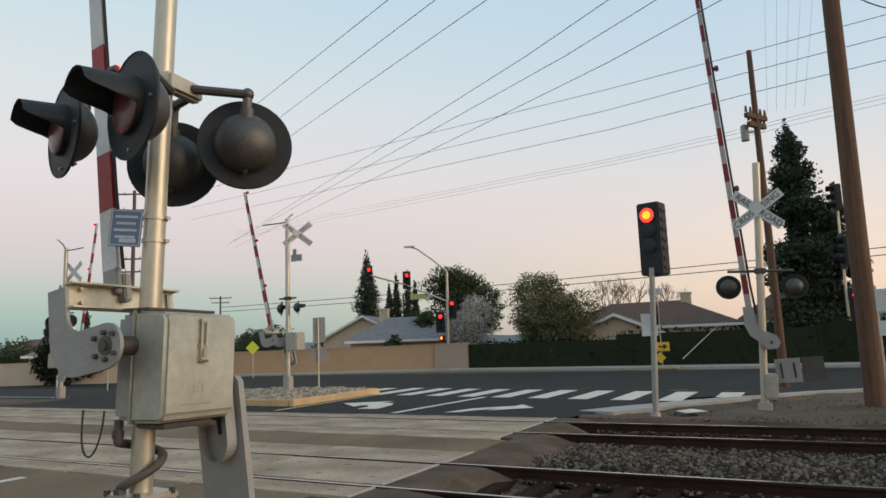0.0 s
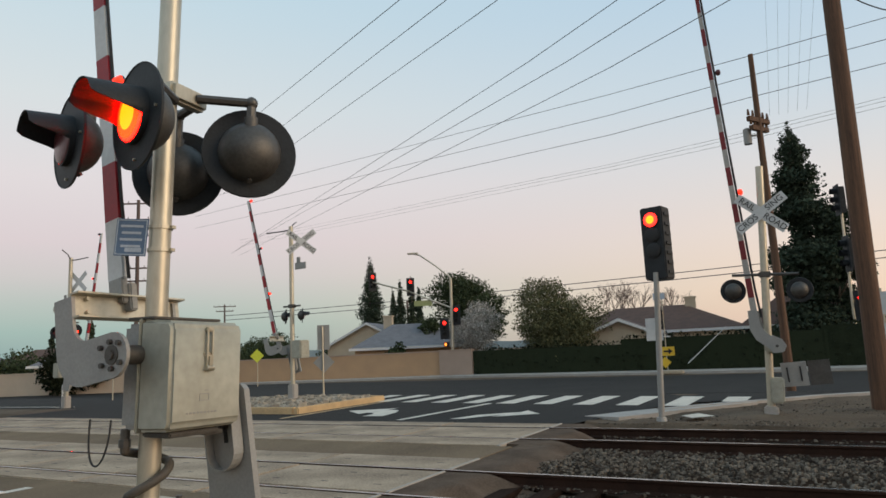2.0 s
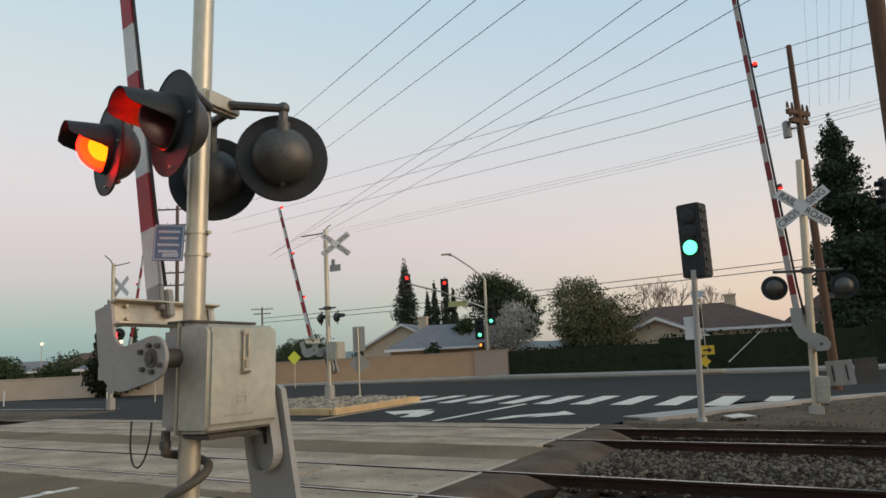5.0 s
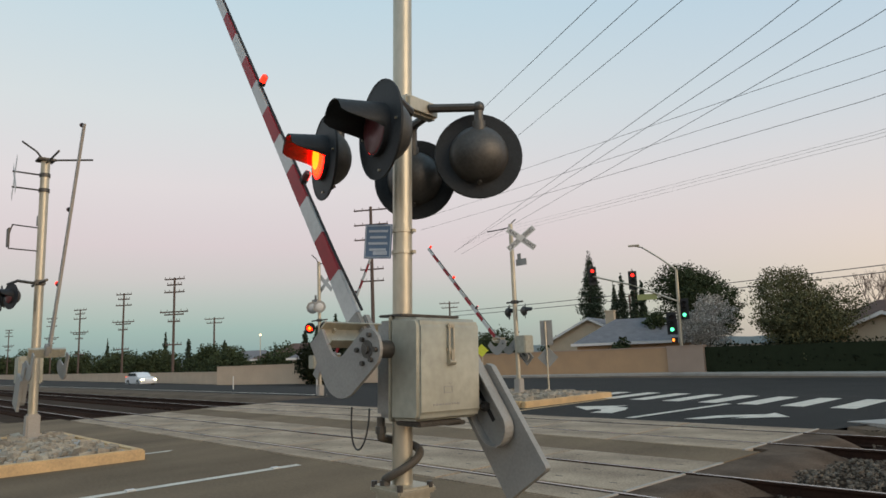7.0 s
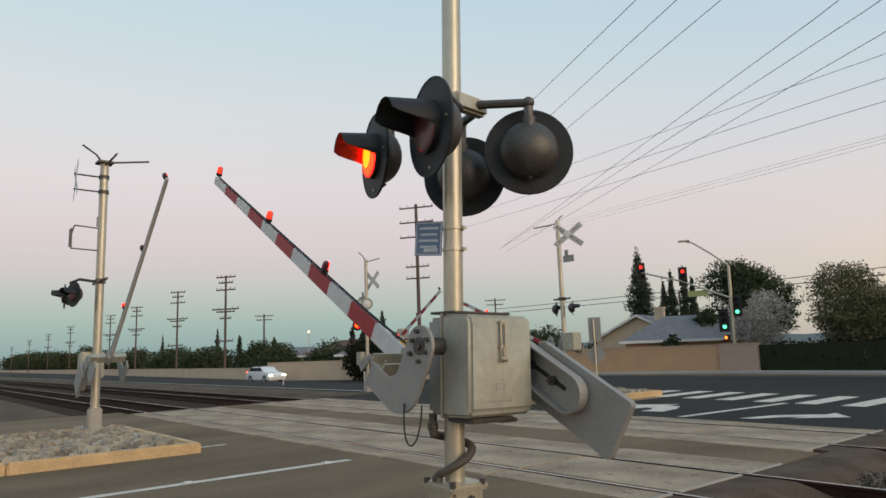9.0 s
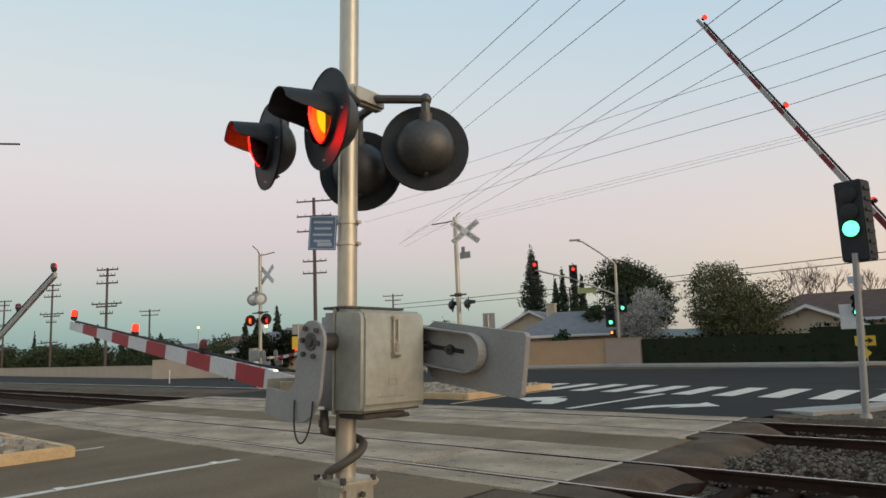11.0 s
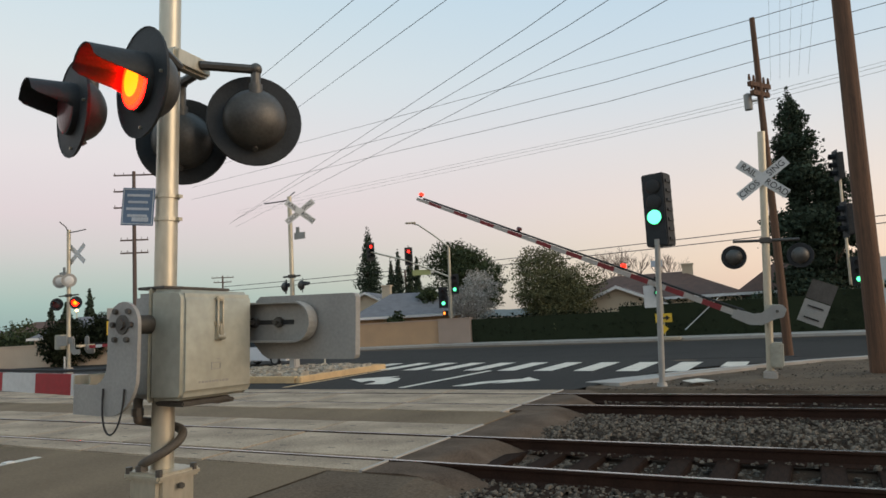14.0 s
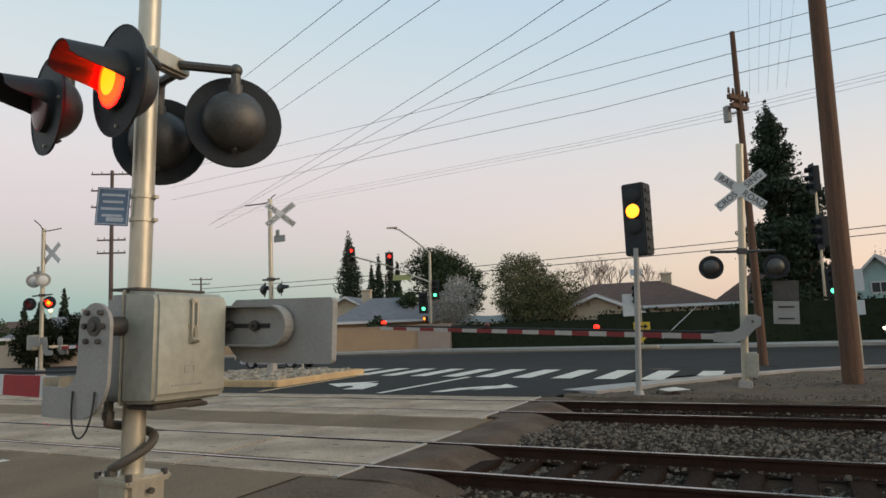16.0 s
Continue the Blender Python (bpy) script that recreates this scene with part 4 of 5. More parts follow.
def crossing_signal(at, top, buck, buck_turn, lights, pivot, length, buck_x=0.0, buck_y=0.0, lit_head=False, head_pos=None, turn=0.0, head_aims=((0, 1, 0), (0, 1, 0)), label="", words=False, box=True, drop=0.3, r=0.075, topbar=True, spread=0.62, stripes=("red", "white")):
    ob = thing("crossing_signal", label or "galvanised crossing signal mast with striped gate and flashing lights", "crossing signal", "crossing signals", at, turn)
    bm = bmesh.new()
    rod(bm, (0, 0, 0.1), (0, 0, top), r, seg=18)
    part("mast", bm, "galv", ob, "pale galvanised steel tube", True)
    mast_base(ob, r, 0.55 if box else 0.3)
    crossbuck(ob, (buck_x, -r - 0.05 + buck_y, buck), buck_turn, words=words)
    bm = bmesh.new()
    rod(bm, (-spread, 0.0, lights + 0.32), (spread, 0.0, lights + 0.32), 0.03)
    block(bm, (0, 0, lights + 0.32), (0.22, 0.2, 0.12), bevel=0.02)
    part("crossarm", bm, "bowl", ob, "steel arm carrying the lights", True)
    if head_pos:
        bm = bmesh.new()
        pipe(bm, [(0, 0, lights + 0.3), (head_pos[0][0], head_pos[0][1] - 0.1, lights + 0.32), (head_pos[1][0], head_pos[1][1] - 0.1, lights + 0.3)], 0.03)
        part("light_bracket", bm, "bowl", ob, "", True)
        for (hx, hy), aim in zip(head_pos, head_aims):
            light_head(ob, (hx, hy, lights), aim, RIGHT_ON, 0.27)
        bm = bmesh.new()
        pipe(bm, [(0, 0.05, buck - 1.05), (0, 0.55, buck - 1.02), (0, 0.6, buck - 1.2)], 0.014)
        pipe(bm, [(0, 0.05, buck - 1.55), (0, 0.6, buck - 1.53), (0, 0.6, buck - 1.4)], 0.014)
        block(bm, (0, 0.62, buck - 1.3), (0.22, 0.03, 0.4), bevel=0.01)
        part("loop_bracket", bm, "bowl", ob, "thin loop bracket with a small plate", True)
    for sx, aim in zip(() if head_pos else (-spread, spread), head_aims):
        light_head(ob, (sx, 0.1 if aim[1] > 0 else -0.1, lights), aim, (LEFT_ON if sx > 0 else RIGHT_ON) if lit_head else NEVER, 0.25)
    bm = bmesh.new()
    if box:
        block(bm, (0.30, 0.05, pivot[2] - 0.05), (0.40, 0.46, 0.58), bevel=0.03)
    else:
        block(bm, (0.13, 0.0, 0.62), (0.24, 0.28, 0.5), bevel=0.03)
        bmh = bmesh.new()
        block(bmh, (0.09, 0.0, pivot[2]), (0.30, 0.5, 0.26), bevel=0.03)
        part("pivot_housing", bmh, "grey", ob, "grey housing round the gate pivot", True)
    part("mechanism_box", bm, "grey", ob, "grey painted gate mechanism box", True)
    if topbar:
        bm = bmesh.new()
        pipe(bm, [(0, 0, top - 0.1), (-0.35, 0, top - 0.12), (-1.1, 0, top - 0.10)], 0.022)
        pipe(bm, [(0, 0, top - 0.1), (-0.1, 0.2, top + 0.1), (-0.2, 0.5, top + 0.25)], 0.02)
        if head_pos:
            pipe(bm, [(0, 0, top - 0.1), (0, -0.22, top), (0, -0.95, top + 0.13)], 0.022)
            for dz in (0.12, -0.22):
                pipe(bm, [(0, 0, buck + dz), (buck_x, buck_y - 0.1, buck + dz + 0.02)], 0.018)
                rod(bm, (0, 0, buck + dz - 0.04), (0, 0, buck + dz + 0.04), r + 0.02, seg=12)
            block(bm, (0, 0, top - 0.04), (0.34, 0.34, 0.05), bevel=0.01)
        part("top_bracket", bm, "bowl", ob, "thin dark bracket arms at the top", True)
        bm = bmesh.new()
        block(bm, (0.42, -0.03, buck - 0.78), (0.45, 0.03, 0.22))
        block(bm, (0.34, -0.03, buck - 0.58), (0.14, 0.03, 0.2))
        part("small_sign", bm, "plate", ob, "back of a small grey sign")
    return ob, gate_arm(ob, pivot, length, drop=drop, stripes=stripes, k=1.9 if length > 8 else 1.3)


# this arm's stripes carry their shade in darkened white and red
gate_right, arm_right = crossing_signal((-0.18, 8.82, -0.06), 5.2, 4.2, 0, 2.62, (0.18, 0.0, 1.50), 9.0, words=True, head_aims=((-0.1, 1, 0), (0.1, 1, 0)), label="galvanised crossing signal mast with black-lettered white crossbuck and striped gate", drop=0.33, topbar=False, box=False, stripes=("bare_arm", "red_worn"))
gate_right.matrix_basis = Matrix.Translation((-0.30, 8.82, -0.17)) @ Matrix.Rotation(radians(3.3), 4, "Y")
gate_mid, arm_mid = crossing_signal((-14.6, 10.9, 0.12), 5.8, 5.2, 35, 2.78, (-0.35, 0.0, 1.72), 5.5, buck_x=0.55, words=True, head_aims=((0.80, 0.55, -0.05), (0.78, 0.62, -0.05)), spread=0.36, drop=0.3, label="galvanised crossing signal mast with striped gate on a cobbled island")
gate_median, arm_median = crossing_signal((-15.62, -3.12, 0.12), 6.0, 5.5, -6, 2.95, (-0.65, 0.0, 1.5), 5.0, buck_x=0.05, buck_y=0.7, head_pos=((-0.25, 0.55), (0.3, 0.62)), turn=180, head_aims=((-0.3, 0.95, 0), (0.1, 0.95, 0)), stripes=("bare_arm", "bare_arm"), drop=0.3, r=0.09, label="galvanised crossing signal mast with gate on the median island")
gate_far, arm_far = crossing_signal((-25.3, 9.95, -0.1), 6.0, 5.0, 182, 3.05, (-0.7, 0.0, 1.6), 5.3, buck_x=-0.36, lit_head=True, turn=180, head_aims=((-0.5, 0.85, 0), (-0.6, 0.8, 0)), drop=0.3, label="galvanised crossing signal mast with gate across the road")
for dx in (-0.28, 0.30):
    bm = bmesh.new()
    m = Matrix.Translation((dx, 0.16, 3.95)) @ Vector((-0.84, 0.54, 0)).to_track_quat("Z", "Y").to_matrix().to_4x4()
    lathe(bm, [(0.27, -0.02), (0.27, 0.0), (0.17, 0.004)], m, 24)
    head_ = part("light_head", bm, "plate", gate_far, "pale grey round light head", True)
    bm = bmesh.new()
    lathe(bm, [(0.17, 0.006), (0.12, 0.03), (0.02, 0.04)], m, 20)
    part("lens", bm, "white", head_, "pale white lens disc", True)


# ---- traffic signals, lamp, signs ----
GO = dict(red=[(-1, 4.7)], green=[(4.7, 15.95)], amber=[(15.95, 20)])
GO_FAR = dict(red=[(-1, 4.7)], green=[(4.7, 20)])
STOP = dict(red=ALWAYS)


def signal_head(parent, c, turn, size=1.0, colour=GO, backplate=False, tall=False):
    """Three lenses in one black housing; faces local -y."""
    m = Matrix.Translation(c) @ Matrix.Rotation(radians(turn), 4, "Z")
    r3 = m.to_3x3()
    bm = bmesh.new()
    block(bm, m @ Vector((0, 0.16 * size, 0)), (0.40 * size, 0.34 * size, 1.28 * size), r3, 0.02 * size)
    for i in range(7):
        block(bm, m @ Vector((0.205 * size, 0.17 * size, (0.5 - 0.17 * i) * size)), (0.03 * size, 0.2 * size, 0.05 * size), r3)
    if backplate:
        block(bm, m @ Vector((0, 0.02, 0)), (0.66 * size, 0.012, 1.5 * size), r3)
    h = part("signal_housing", bm, "black", parent, "black three-lens signal housing")
    for i, nm in enumerate(("red", "amber", "green")):
        mm = m @ Matrix.Translation((0, -0.012 * size, ((0.41 - 0.27 * i) if tall else (0.41 - 0.41 * i)) * size)) @ Matrix.Rotation(radians(90), 4, "X")
        # the tall head's red lens gets a painted amber glare in its middle
        bulb = "lit_stop" if nm == "red" else "lit_" + nm
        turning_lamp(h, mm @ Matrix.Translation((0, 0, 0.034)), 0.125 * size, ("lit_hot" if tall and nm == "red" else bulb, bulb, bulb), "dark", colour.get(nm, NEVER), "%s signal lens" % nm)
        if tall:
            continue
        bm = bmesh.new()
        seg = 14
        rows = []
        for j in range(seg + 1):
            a = math.pi * (-0.15 + 1.3 * j / seg)
            rows.append([bm.verts.new(mm @ Vector((0.17 * size * math.cos(a), 0.17 * size * math.sin(a), s))) for s in (0, 0.24 * size)])
        for a, b in zip(rows, rows[1:]):
            bm.faces.new((a[0], b[0], b[1], a[1]))
        bmesh.ops.solidify(bm, geom=bm.faces[:], thickness=0.008)
        part("visor", bm, "black", h)
    return h


sig = thing("traffic_signal", "black three-lens traffic signal on a grey post in gravel", "traffic signal", "", (-2.17, 7.5, -0.06))
bm = bmesh.new()
rod(bm, (0, 0, 0), (0.15, 0, 2.95), 0.062, 0.055, 18)
rod(bm, (0, 0, 0), (0, 0, 0.1), 0.11, 0.09, 18)
part("post", bm, "plate", sig, "grey steel post", True)
signal_head(sig, (0.15, 0, 3.55), -12, 1.16, GO, tall=True)


def lamp_mast():
    p = far(-18.5, 29.19)
    ob = thing("signal_pole", "tall galvanised pole with signal mast arm and street lamp", "signal pole", "", p)
    L = lambda x, y, z: far(x, y, z) - p
    bm = bmesh.new()
    rod(bm, (0, 0, 0), L(-18.42, 29.24, 5.79), 0.16, 0.10, 16)
    part("pole", bm, "galv", ob, "", True)
    a, b = L(-18.42, 29.24, 5.79), L(-20.34, 28.14, 7.36)
    bm = bmesh.new()
    pipe(bm, [a, a.lerp(b, 0.4) + Vector((0, 0, 0.2)), a.lerp(b, 0.8) + Vector((0, 0, 0.25)), b], 0.06)
    block(bm, b, (0.9, 0.3, 0.14), Matrix.Rotation(0.5, 3, "Z"), 0.04)
    part("lamp_arm", bm, "galv", ob, "curved arm with a street lamp", True)
    a, b = L(-18.45, 29.2, 4.0), L(-22.4, 26.79, 5.73)
    bm = bmesh.new()
    pipe(bm, [a, a.lerp(b, 0.55) + Vector((0, 0, 0.22)), b], 0.07)
    part("mast_arm", bm, "galv", ob, "tapered signal mast arm", True)
    signal_head(ob, L(-18.85, 29.0, 2.78), 28, 1.15, GO_FAR, True)
    signal_head(ob, L(-18.2, 29.3, 3.55), 28, 1.1, GO_FAR, True)
    signal_head(ob, L(-20.5, 28.0, 5.35), 40, 1.0, STOP, True)
    signal_head(ob, L(-22.4, 26.8, 5.75), 50, 1.0, STOP, True)
    bm = bmesh.new()
    block(bm, L(-19.9, 28.4, 4.35), (1.5, 0.03, 0.45), Matrix.Rotation(0.5, 3, "Z"))
    part("street_sign", bm, "street_green", ob, "pale illuminated street-name sign")
    bm = bmesh.new()
    block(bm, L(-18.75, 29.0, 1.85), (0.4, 0.25, 0.42), bevel=0.02)
    block(bm, L(-18.75, 28.86, 1.85), (0.16, 0.02, 0.22), mi=1)
    part("pedestrian_signal", bm, ["black", "lit_orange"], ob, "black pedestrian signal with lit orange symbol")


lamp_mast()


def corner_signal():
    p = far(2.12, 29.16)
    ob = thing("signal_pole", "slim grey pole with two black signal heads", "signal pole", "", p)
    L = lambda x, y, z: far(x, y, z) - p
    bm = bmesh.new()
    rod(bm, (-0.15, 0, 0), (-0.05, 0, 10.4), 0.09, 0.07, 14)
    part("pole", bm, "galv", ob, "", True)
    signal_head(ob, L(2.05, 28.6, 4.95), -70, 1.5, {}, True)
    signal_head(ob, L(2.35, 28.6, 2.62), 0, 1.2, GO_FAR, True)
    signal_head(ob, L(1.95, 28.8, 7.45), -70, 1.3, {}, True)
    bm = bmesh.new()
    block(bm, L(2.15, 28.9, 1.45), (0.6, 0.03, 0.75))
    block(bm, L(2.15, 28.87, 1.5), (0.4, 0.02, 0.4), mi=1)
    part("sign", bm, ["white", "red"], ob, "white and red prohibition sign")


corner_signal()


def sign_post(name, at, height, plates, label):
    ob = thing(name, label, "road sign", "", at)
    bm = bmesh.new()
    rod(bm, (0, 0, 0), (0, 0, height), 0.03, seg=8)
    part("post", bm, "galv", ob)
    for (c, sx, sz, turn, roll, mat) in plates:
        bm = bmesh.new()
        rot = Matrix.Rotation(radians(turn), 3, "Z") @ Matrix.Rotation(radians(roll), 3, "Y")
        block(bm, c, (sx, 0.012, sz), rot)
        part("sign_plate", bm, mat, ob)
    return ob


p = far(-5.48, 25.2)
sp = sign_post("road_sign", p, 5.0, [((0, -0.06, 1.42), 1.0, 0.55, 8, 0, "yellow"), ((-0.1, -0.06, 0.74), 0.5, 0.5, 8, 45, "yellow"), ((-0.6, -0.06, 2.8), 1.0, 1.4, 8, 0, "white"), ((-0.15, -0.06, 4.85), 0.7, 0.4, 8, 0, "pale_blue")], "grey post with yellow arrow sign and white panels before the hedge")
signal_head(sp, (-0.22, -0.1, 3.4), -12, 0.95, GO_FAR)
bm = bmesh.new()
block(bm, (-0.08, -0.08, 1.42), (0.5, 0.012, 0.1))
bm.faces.new([bm.verts.new(q) for q in ((0.15, -0.09, 1.60), (0.4, -0.09, 1.42), (0.15, -0.09, 1.24))])
part("arrow", bm, "dark", sp, "black arrow")
sign_post("road_sign", (-15.2, 13.2, 0), 2.6, [((0, 0.05, 2.2), 0.45, 0.9, 30, 0, "plate"), ((0, 0.05, 1.3), 0.55, 0.55, 30, 45, "plate")], "backs of two grey signs on a thin post")
p = far(-27.1, 22.1)
sign_post("road_sign", p + Vector((0, 0, 0)), 2.6, [((0, -0.05, 2.35), 0.75, 0.75, 30, 45, "lime")], "yellow-green diamond warning sign on a thin post")
sign_post("road_sign", (-27.5, 13.5, 0), 2.9, [((0, 0, 2.6), 0.6, 0.5, 50, 0, "plate"), ((0, 0, 1.95), 0.62, 0.62, 50, 0, "yellow")], "thin post with a grey and a yellow sign")
sign_post("road_sign", (2.25, 15.3, -0.05), 2.7, [((0, -0.05, 2.3), 0.45, 0.6, -20, 0, "white"), ((0, -0.05, 1.55), 0.4, 0.4, -20, 0, "white")], "thin grey post with white regulatory signs")


# ---- poles and wires ----
def utility_pole(base, tip, r0, r1, arms, mat="oldwood", label="weathered wooden utility pole with crossarms", turn=90.0):
    base, tip = Vector(base), Vector(tip)
    ob = thing("utility_pole", label, "utility pole", "utility poles", base)
    bm = bmesh.new()
    rod(bm, (0, 0, 0), tip - base, r0, r1, 18)
    part("pole", bm, mat, ob, "", True)
    for u, half in arms:
        bm = bmesh.new()
        c = (tip - base) * u
        rot = Matrix.Rotation(radians(turn), 3, "Z")
        block(bm, c, (2 * half, 0.14, 0.16), rot)
        for k in (-0.95, -0.5, 0.5, 0.95):
            q = c + rot @ Vector((k * half, 0, 0.12))
            rod(bm, q, q + Vector((0, 0, 0.2)), 0.05, 0.03, 8)
        part("crossarm", bm, mat, ob, "wooden crossarm with insulators")
    return ob


utility_pole((1.67, 9.93, -0.1), (1.79, 9.92, 14), 0.20, 0.15, [], "wood", "thick reddish-brown wooden utility pole standing in dirt")
utility_pole((-0.33, 18.47, -0.75), (-0.37, 18.47, 11.2), 0.15, 0.085, [(0.80, 0.55), (0.775, 0.45)], "wood", "thin weathered wooden pole with small crossarms", 60)
bm = bmesh.new()
lathe(bm, [(0.05, 0), (0.13, 0.02), (0.13, 0.55), (0.05, 0.6)], Matrix.Translation((-0.75, 18.4, 8.0)), 12)
block(bm, (-0.58, 18.43, 8.3), (0.36, 0.06, 0.06))
tagged(part("transformer", bm, "plate", None, "", True), "grey pole transformer can", "transformer")
for x, y, h in ((-59.26, 16.63, 9.2), (-79.46, 18.81, 9.73), (-100.7, 19.94, 9.56), (-125.3, 22.2, 10.0), (-162.3, 22.9, 10.0), (-205, 25.5, 10.2), (-255, 28, 10.4), (-330, 32, 10.5)):
    b, t = far(x, y, 0), far(x, y, h)
    utility_pole(b, t, 0.17, 0.12, [(0.985, 1.35), (0.93, 1.0), (0.86, 1.35), (0.67, 1.9), (0.645, 1.3), (0.58, 0.8), (0.36, 1.1)], turn=35)
utility_pole(far(-47.3, 29.4, 0), far(-47.3, 29.4, 14.9), 0.25, 0.18, [(0.98, 2.2), (0.89, 2.2), (0.80, 2.2), (0.62, 1.5), (0.55, 1.5)], turn=35)
for x, y, h in ((-70, 60, 9), (-42, 62, 7.5), (-92, 35, 8)):
    utility_pole(far(x, y, 0), far(x, y, h), 0.2, 0.15, [(0.97, 2.0), (0.9, 1.6)], turn=40)


def tube(bm, pts, r, seg=5):
    """One closed-sided tube along the points."""
    rings = []
    for i, p in enumerate(pts):
        d = (pts[min(i + 1, len(pts) - 1)] - pts[max(i - 1, 0)]).normalized()
        q = d.to_track_quat("Z", "Y").to_matrix()
        rings.append([bm.verts.new(p + q @ Vector((r * math.cos(6.2832 * k / seg), r * math.sin(6.2832 * k / seg), 0))) for k in range(seg)])
    for a, b in zip(rings, rings[1:]):
        for k in range(seg):
            bm.faces.new((a[k], a[(k + 1) % seg], b[(k + 1) % seg], b[k]))
    return bm


def cable(pts, sag, r=0.012, label="dark overhead power line"):
    line = [Vector(pts[0])]
    for a, b in zip(pts, pts[1:]):
        a, b = Vector(a), Vector(b)
        line += [a.lerp(b, u) - Vector((0, 0, sag * 4 * u * (1 - u))) for u in rng(0, 1, 14 if sag else 1)[1:]]
    return tagged(part("power_line", tube(bmesh.new(), line, r), "wire"), label, "cable", "overhead power lines")


HIGH = [
    [(-6.69, 5.24, 8.99), (-17.44, 12.89, 11.44), (-37.46, 27.14, 16.02)],
    [(-5.85, 5.85, 9.02), (-18.03, 14.52, 11.26), (-38.17, 28.86, 14.96)],
    [(-4.81, 6.29, 8.92), (-19.11, 16.47, 11.17), (-39.31, 30.84, 14.37)],
    [(-2.40, 7.15, 8.60), (-4.98, 8.94, 8.64), (-21.89, 20.66, 9.48), (-42.43, 34.88, 10.50)],
    [(-1.45, 7.32, 8.41), (-4.04, 9.12, 8.47), (-23.54, 22.62, 9.73), (-44.07, 36.83, 11.06)],
    [(-0.24, 7.49, 8.13), (-3.04, 9.43, 8.19), (-25.56, 25.02, 9.71), (-46.08, 39.24, 11.09)]]
POLE_RUN = [
    [(-0.43, 18.45, 11.15), (-5.86, 20.73, 11.74), (-30.59, 31.10, 14.83), (-53.50, 40.70, 17.69)],
    [(-0.58, 18.45, 10.43), (-5.91, 20.69, 10.84), (-30.54, 31.01, 13.54), (-53.47, 40.63, 16.06)],
    [(-0.56, 18.45, 9.67), (-5.98, 20.72, 10.01), (-30.57, 31.03, 12.51), (-53.52, 40.66, 14.84)],
    [(-1.07, 18.45, 8.45), (-6.27, 21.50, 8.98), (-38.33, 40.28, 13.09), (-59.77, 52.84, 15.84)],
    [(-1.08, 18.45, 8.33), (-6.28, 21.49, 8.86), (-38.32, 40.27, 12.84), (-59.77, 52.84, 15.50)],
    [(-1.09, 18.45, 8.17), (-6.29, 21.49, 8.71), (-38.32, 40.26, 12.53), (-59.78, 52.83, 15.08)]]
for run in HIGH:
    a, b = Vector(run[0]), Vector(run[1])
    cable([a + (a - b) * 0.5] + [Vector(p) for p in run], 0.0, 0.009)
for k, run in enumerate(POLE_RUN):
    a, b = Vector(run[0]), Vector(run[1])
    right = Vector((12, 17.9, a.z + (0.55 if k < 3 else 0.9)))
    cable([Vector((26, 17.3, right.z + 1.4)), right] + [Vector(p) for p in run], 0.0, 0.012 if k < 3 else 0.006)
for dz in (0, 0.55):
    cable([far(-64.7, 55.2, 6.5 + dz), far(-3.3, 53.4, 6.65 + dz), far(30, 50, 7.6 + dz)], 0.3, 0.05, "thick dark telephone cable in the distance")
for k in range(5):
    cable([(0.0 + 0.28 * k, 18.5, 8.9), (1.1 + 1.1 * k, 40, 40)], 0.0, 0.004)
cable([(1.9, 9.9, 8.9), (3.2, 10.4, 8.2), (8, 12, 8.1)], 0.15, 0.014)
cable([(1.85, 9.9, 9.6), (1.2, 9.0, 10.6)], 0.05, 0.014)


# ---- walls, hedge, houses ----
def wall_run(name, a, b, height, thick, mat, label, cap=None):
    a, b = Vector(a), Vector(b)
    d = b - a
    bm = bmesh.new()
    rot = Matrix.Rotation(math.atan2(d.y, d.x), 3, "Z")
    block(bm, (a + b) / 2 + Vector((0, 0, height / 2 - 0.3)), (d.length, thick, height + 0.6), rot)
    if cap:
        block(bm, (a + b) / 2 + Vector((0, 0, height + 0.04)), (d.length, thick + 0.08, 0.08), rot, mi=1)
    return tagged(part(name, bm, [mat, cap] if cap else mat), label, "wall", kind="structure")


wall_run("wall_tan", far(-44, 22.5), far(-18.95, 28.55), 2.0, 0.25, "stucco", "tan stucco boundary wall along the street", "pinkwall")
wall_run("wall_corner", far(-18.93, 28.5), far(-16.75, 28.35), 2.05, 0.45, "pinkwall", "pinkish block at the end of the tan wall", "pinkwall")
wall_run("wall_pale", far(-160, 22.5), far(-48, 15.9), 1.2, 0.2, "block", "long pale block wall behind the street", "block")
wall_run("wall_pale_far", far(-420, 38), far(-160, 22.6), 1.2, 0.2, "block", "long pale block wall far down the street", "block")
wall_run("wall_pale_end", far(-47.5, 15.4), far(-33, 19.5), 1.75, 0.3, "block", "pale block wall at the street corner", "block")
# far pavement and kerb
bm = bmesh.new()
pts = [far(-46, 21.2), far(-32, 24.0), far(-18, 26.9), far(-7, 25.6), far(4, 25.2), far(60, 25)]
for a, b in zip(pts, pts[1:]):
    d = b - a
    n = Vector((-d.y, d.x, 0)).normalized() * 3.2
    vs = [bm.verts.new(q + Vector((0, 0, 0.14))) for q in (a, b, b + n, a + n)]
    bm.faces.new(vs)
    lo = [bm.verts.new(q + Vector((0, 0, -0.3))) for q in (a, b)]
    bm.faces.new((lo[0], lo[1], vs[1], vs[0]))
tagged(part("pavement", bm, "pale_kerb"), "pale concrete pavement with kerb on the far side of the street", "pavement", kind="structure")


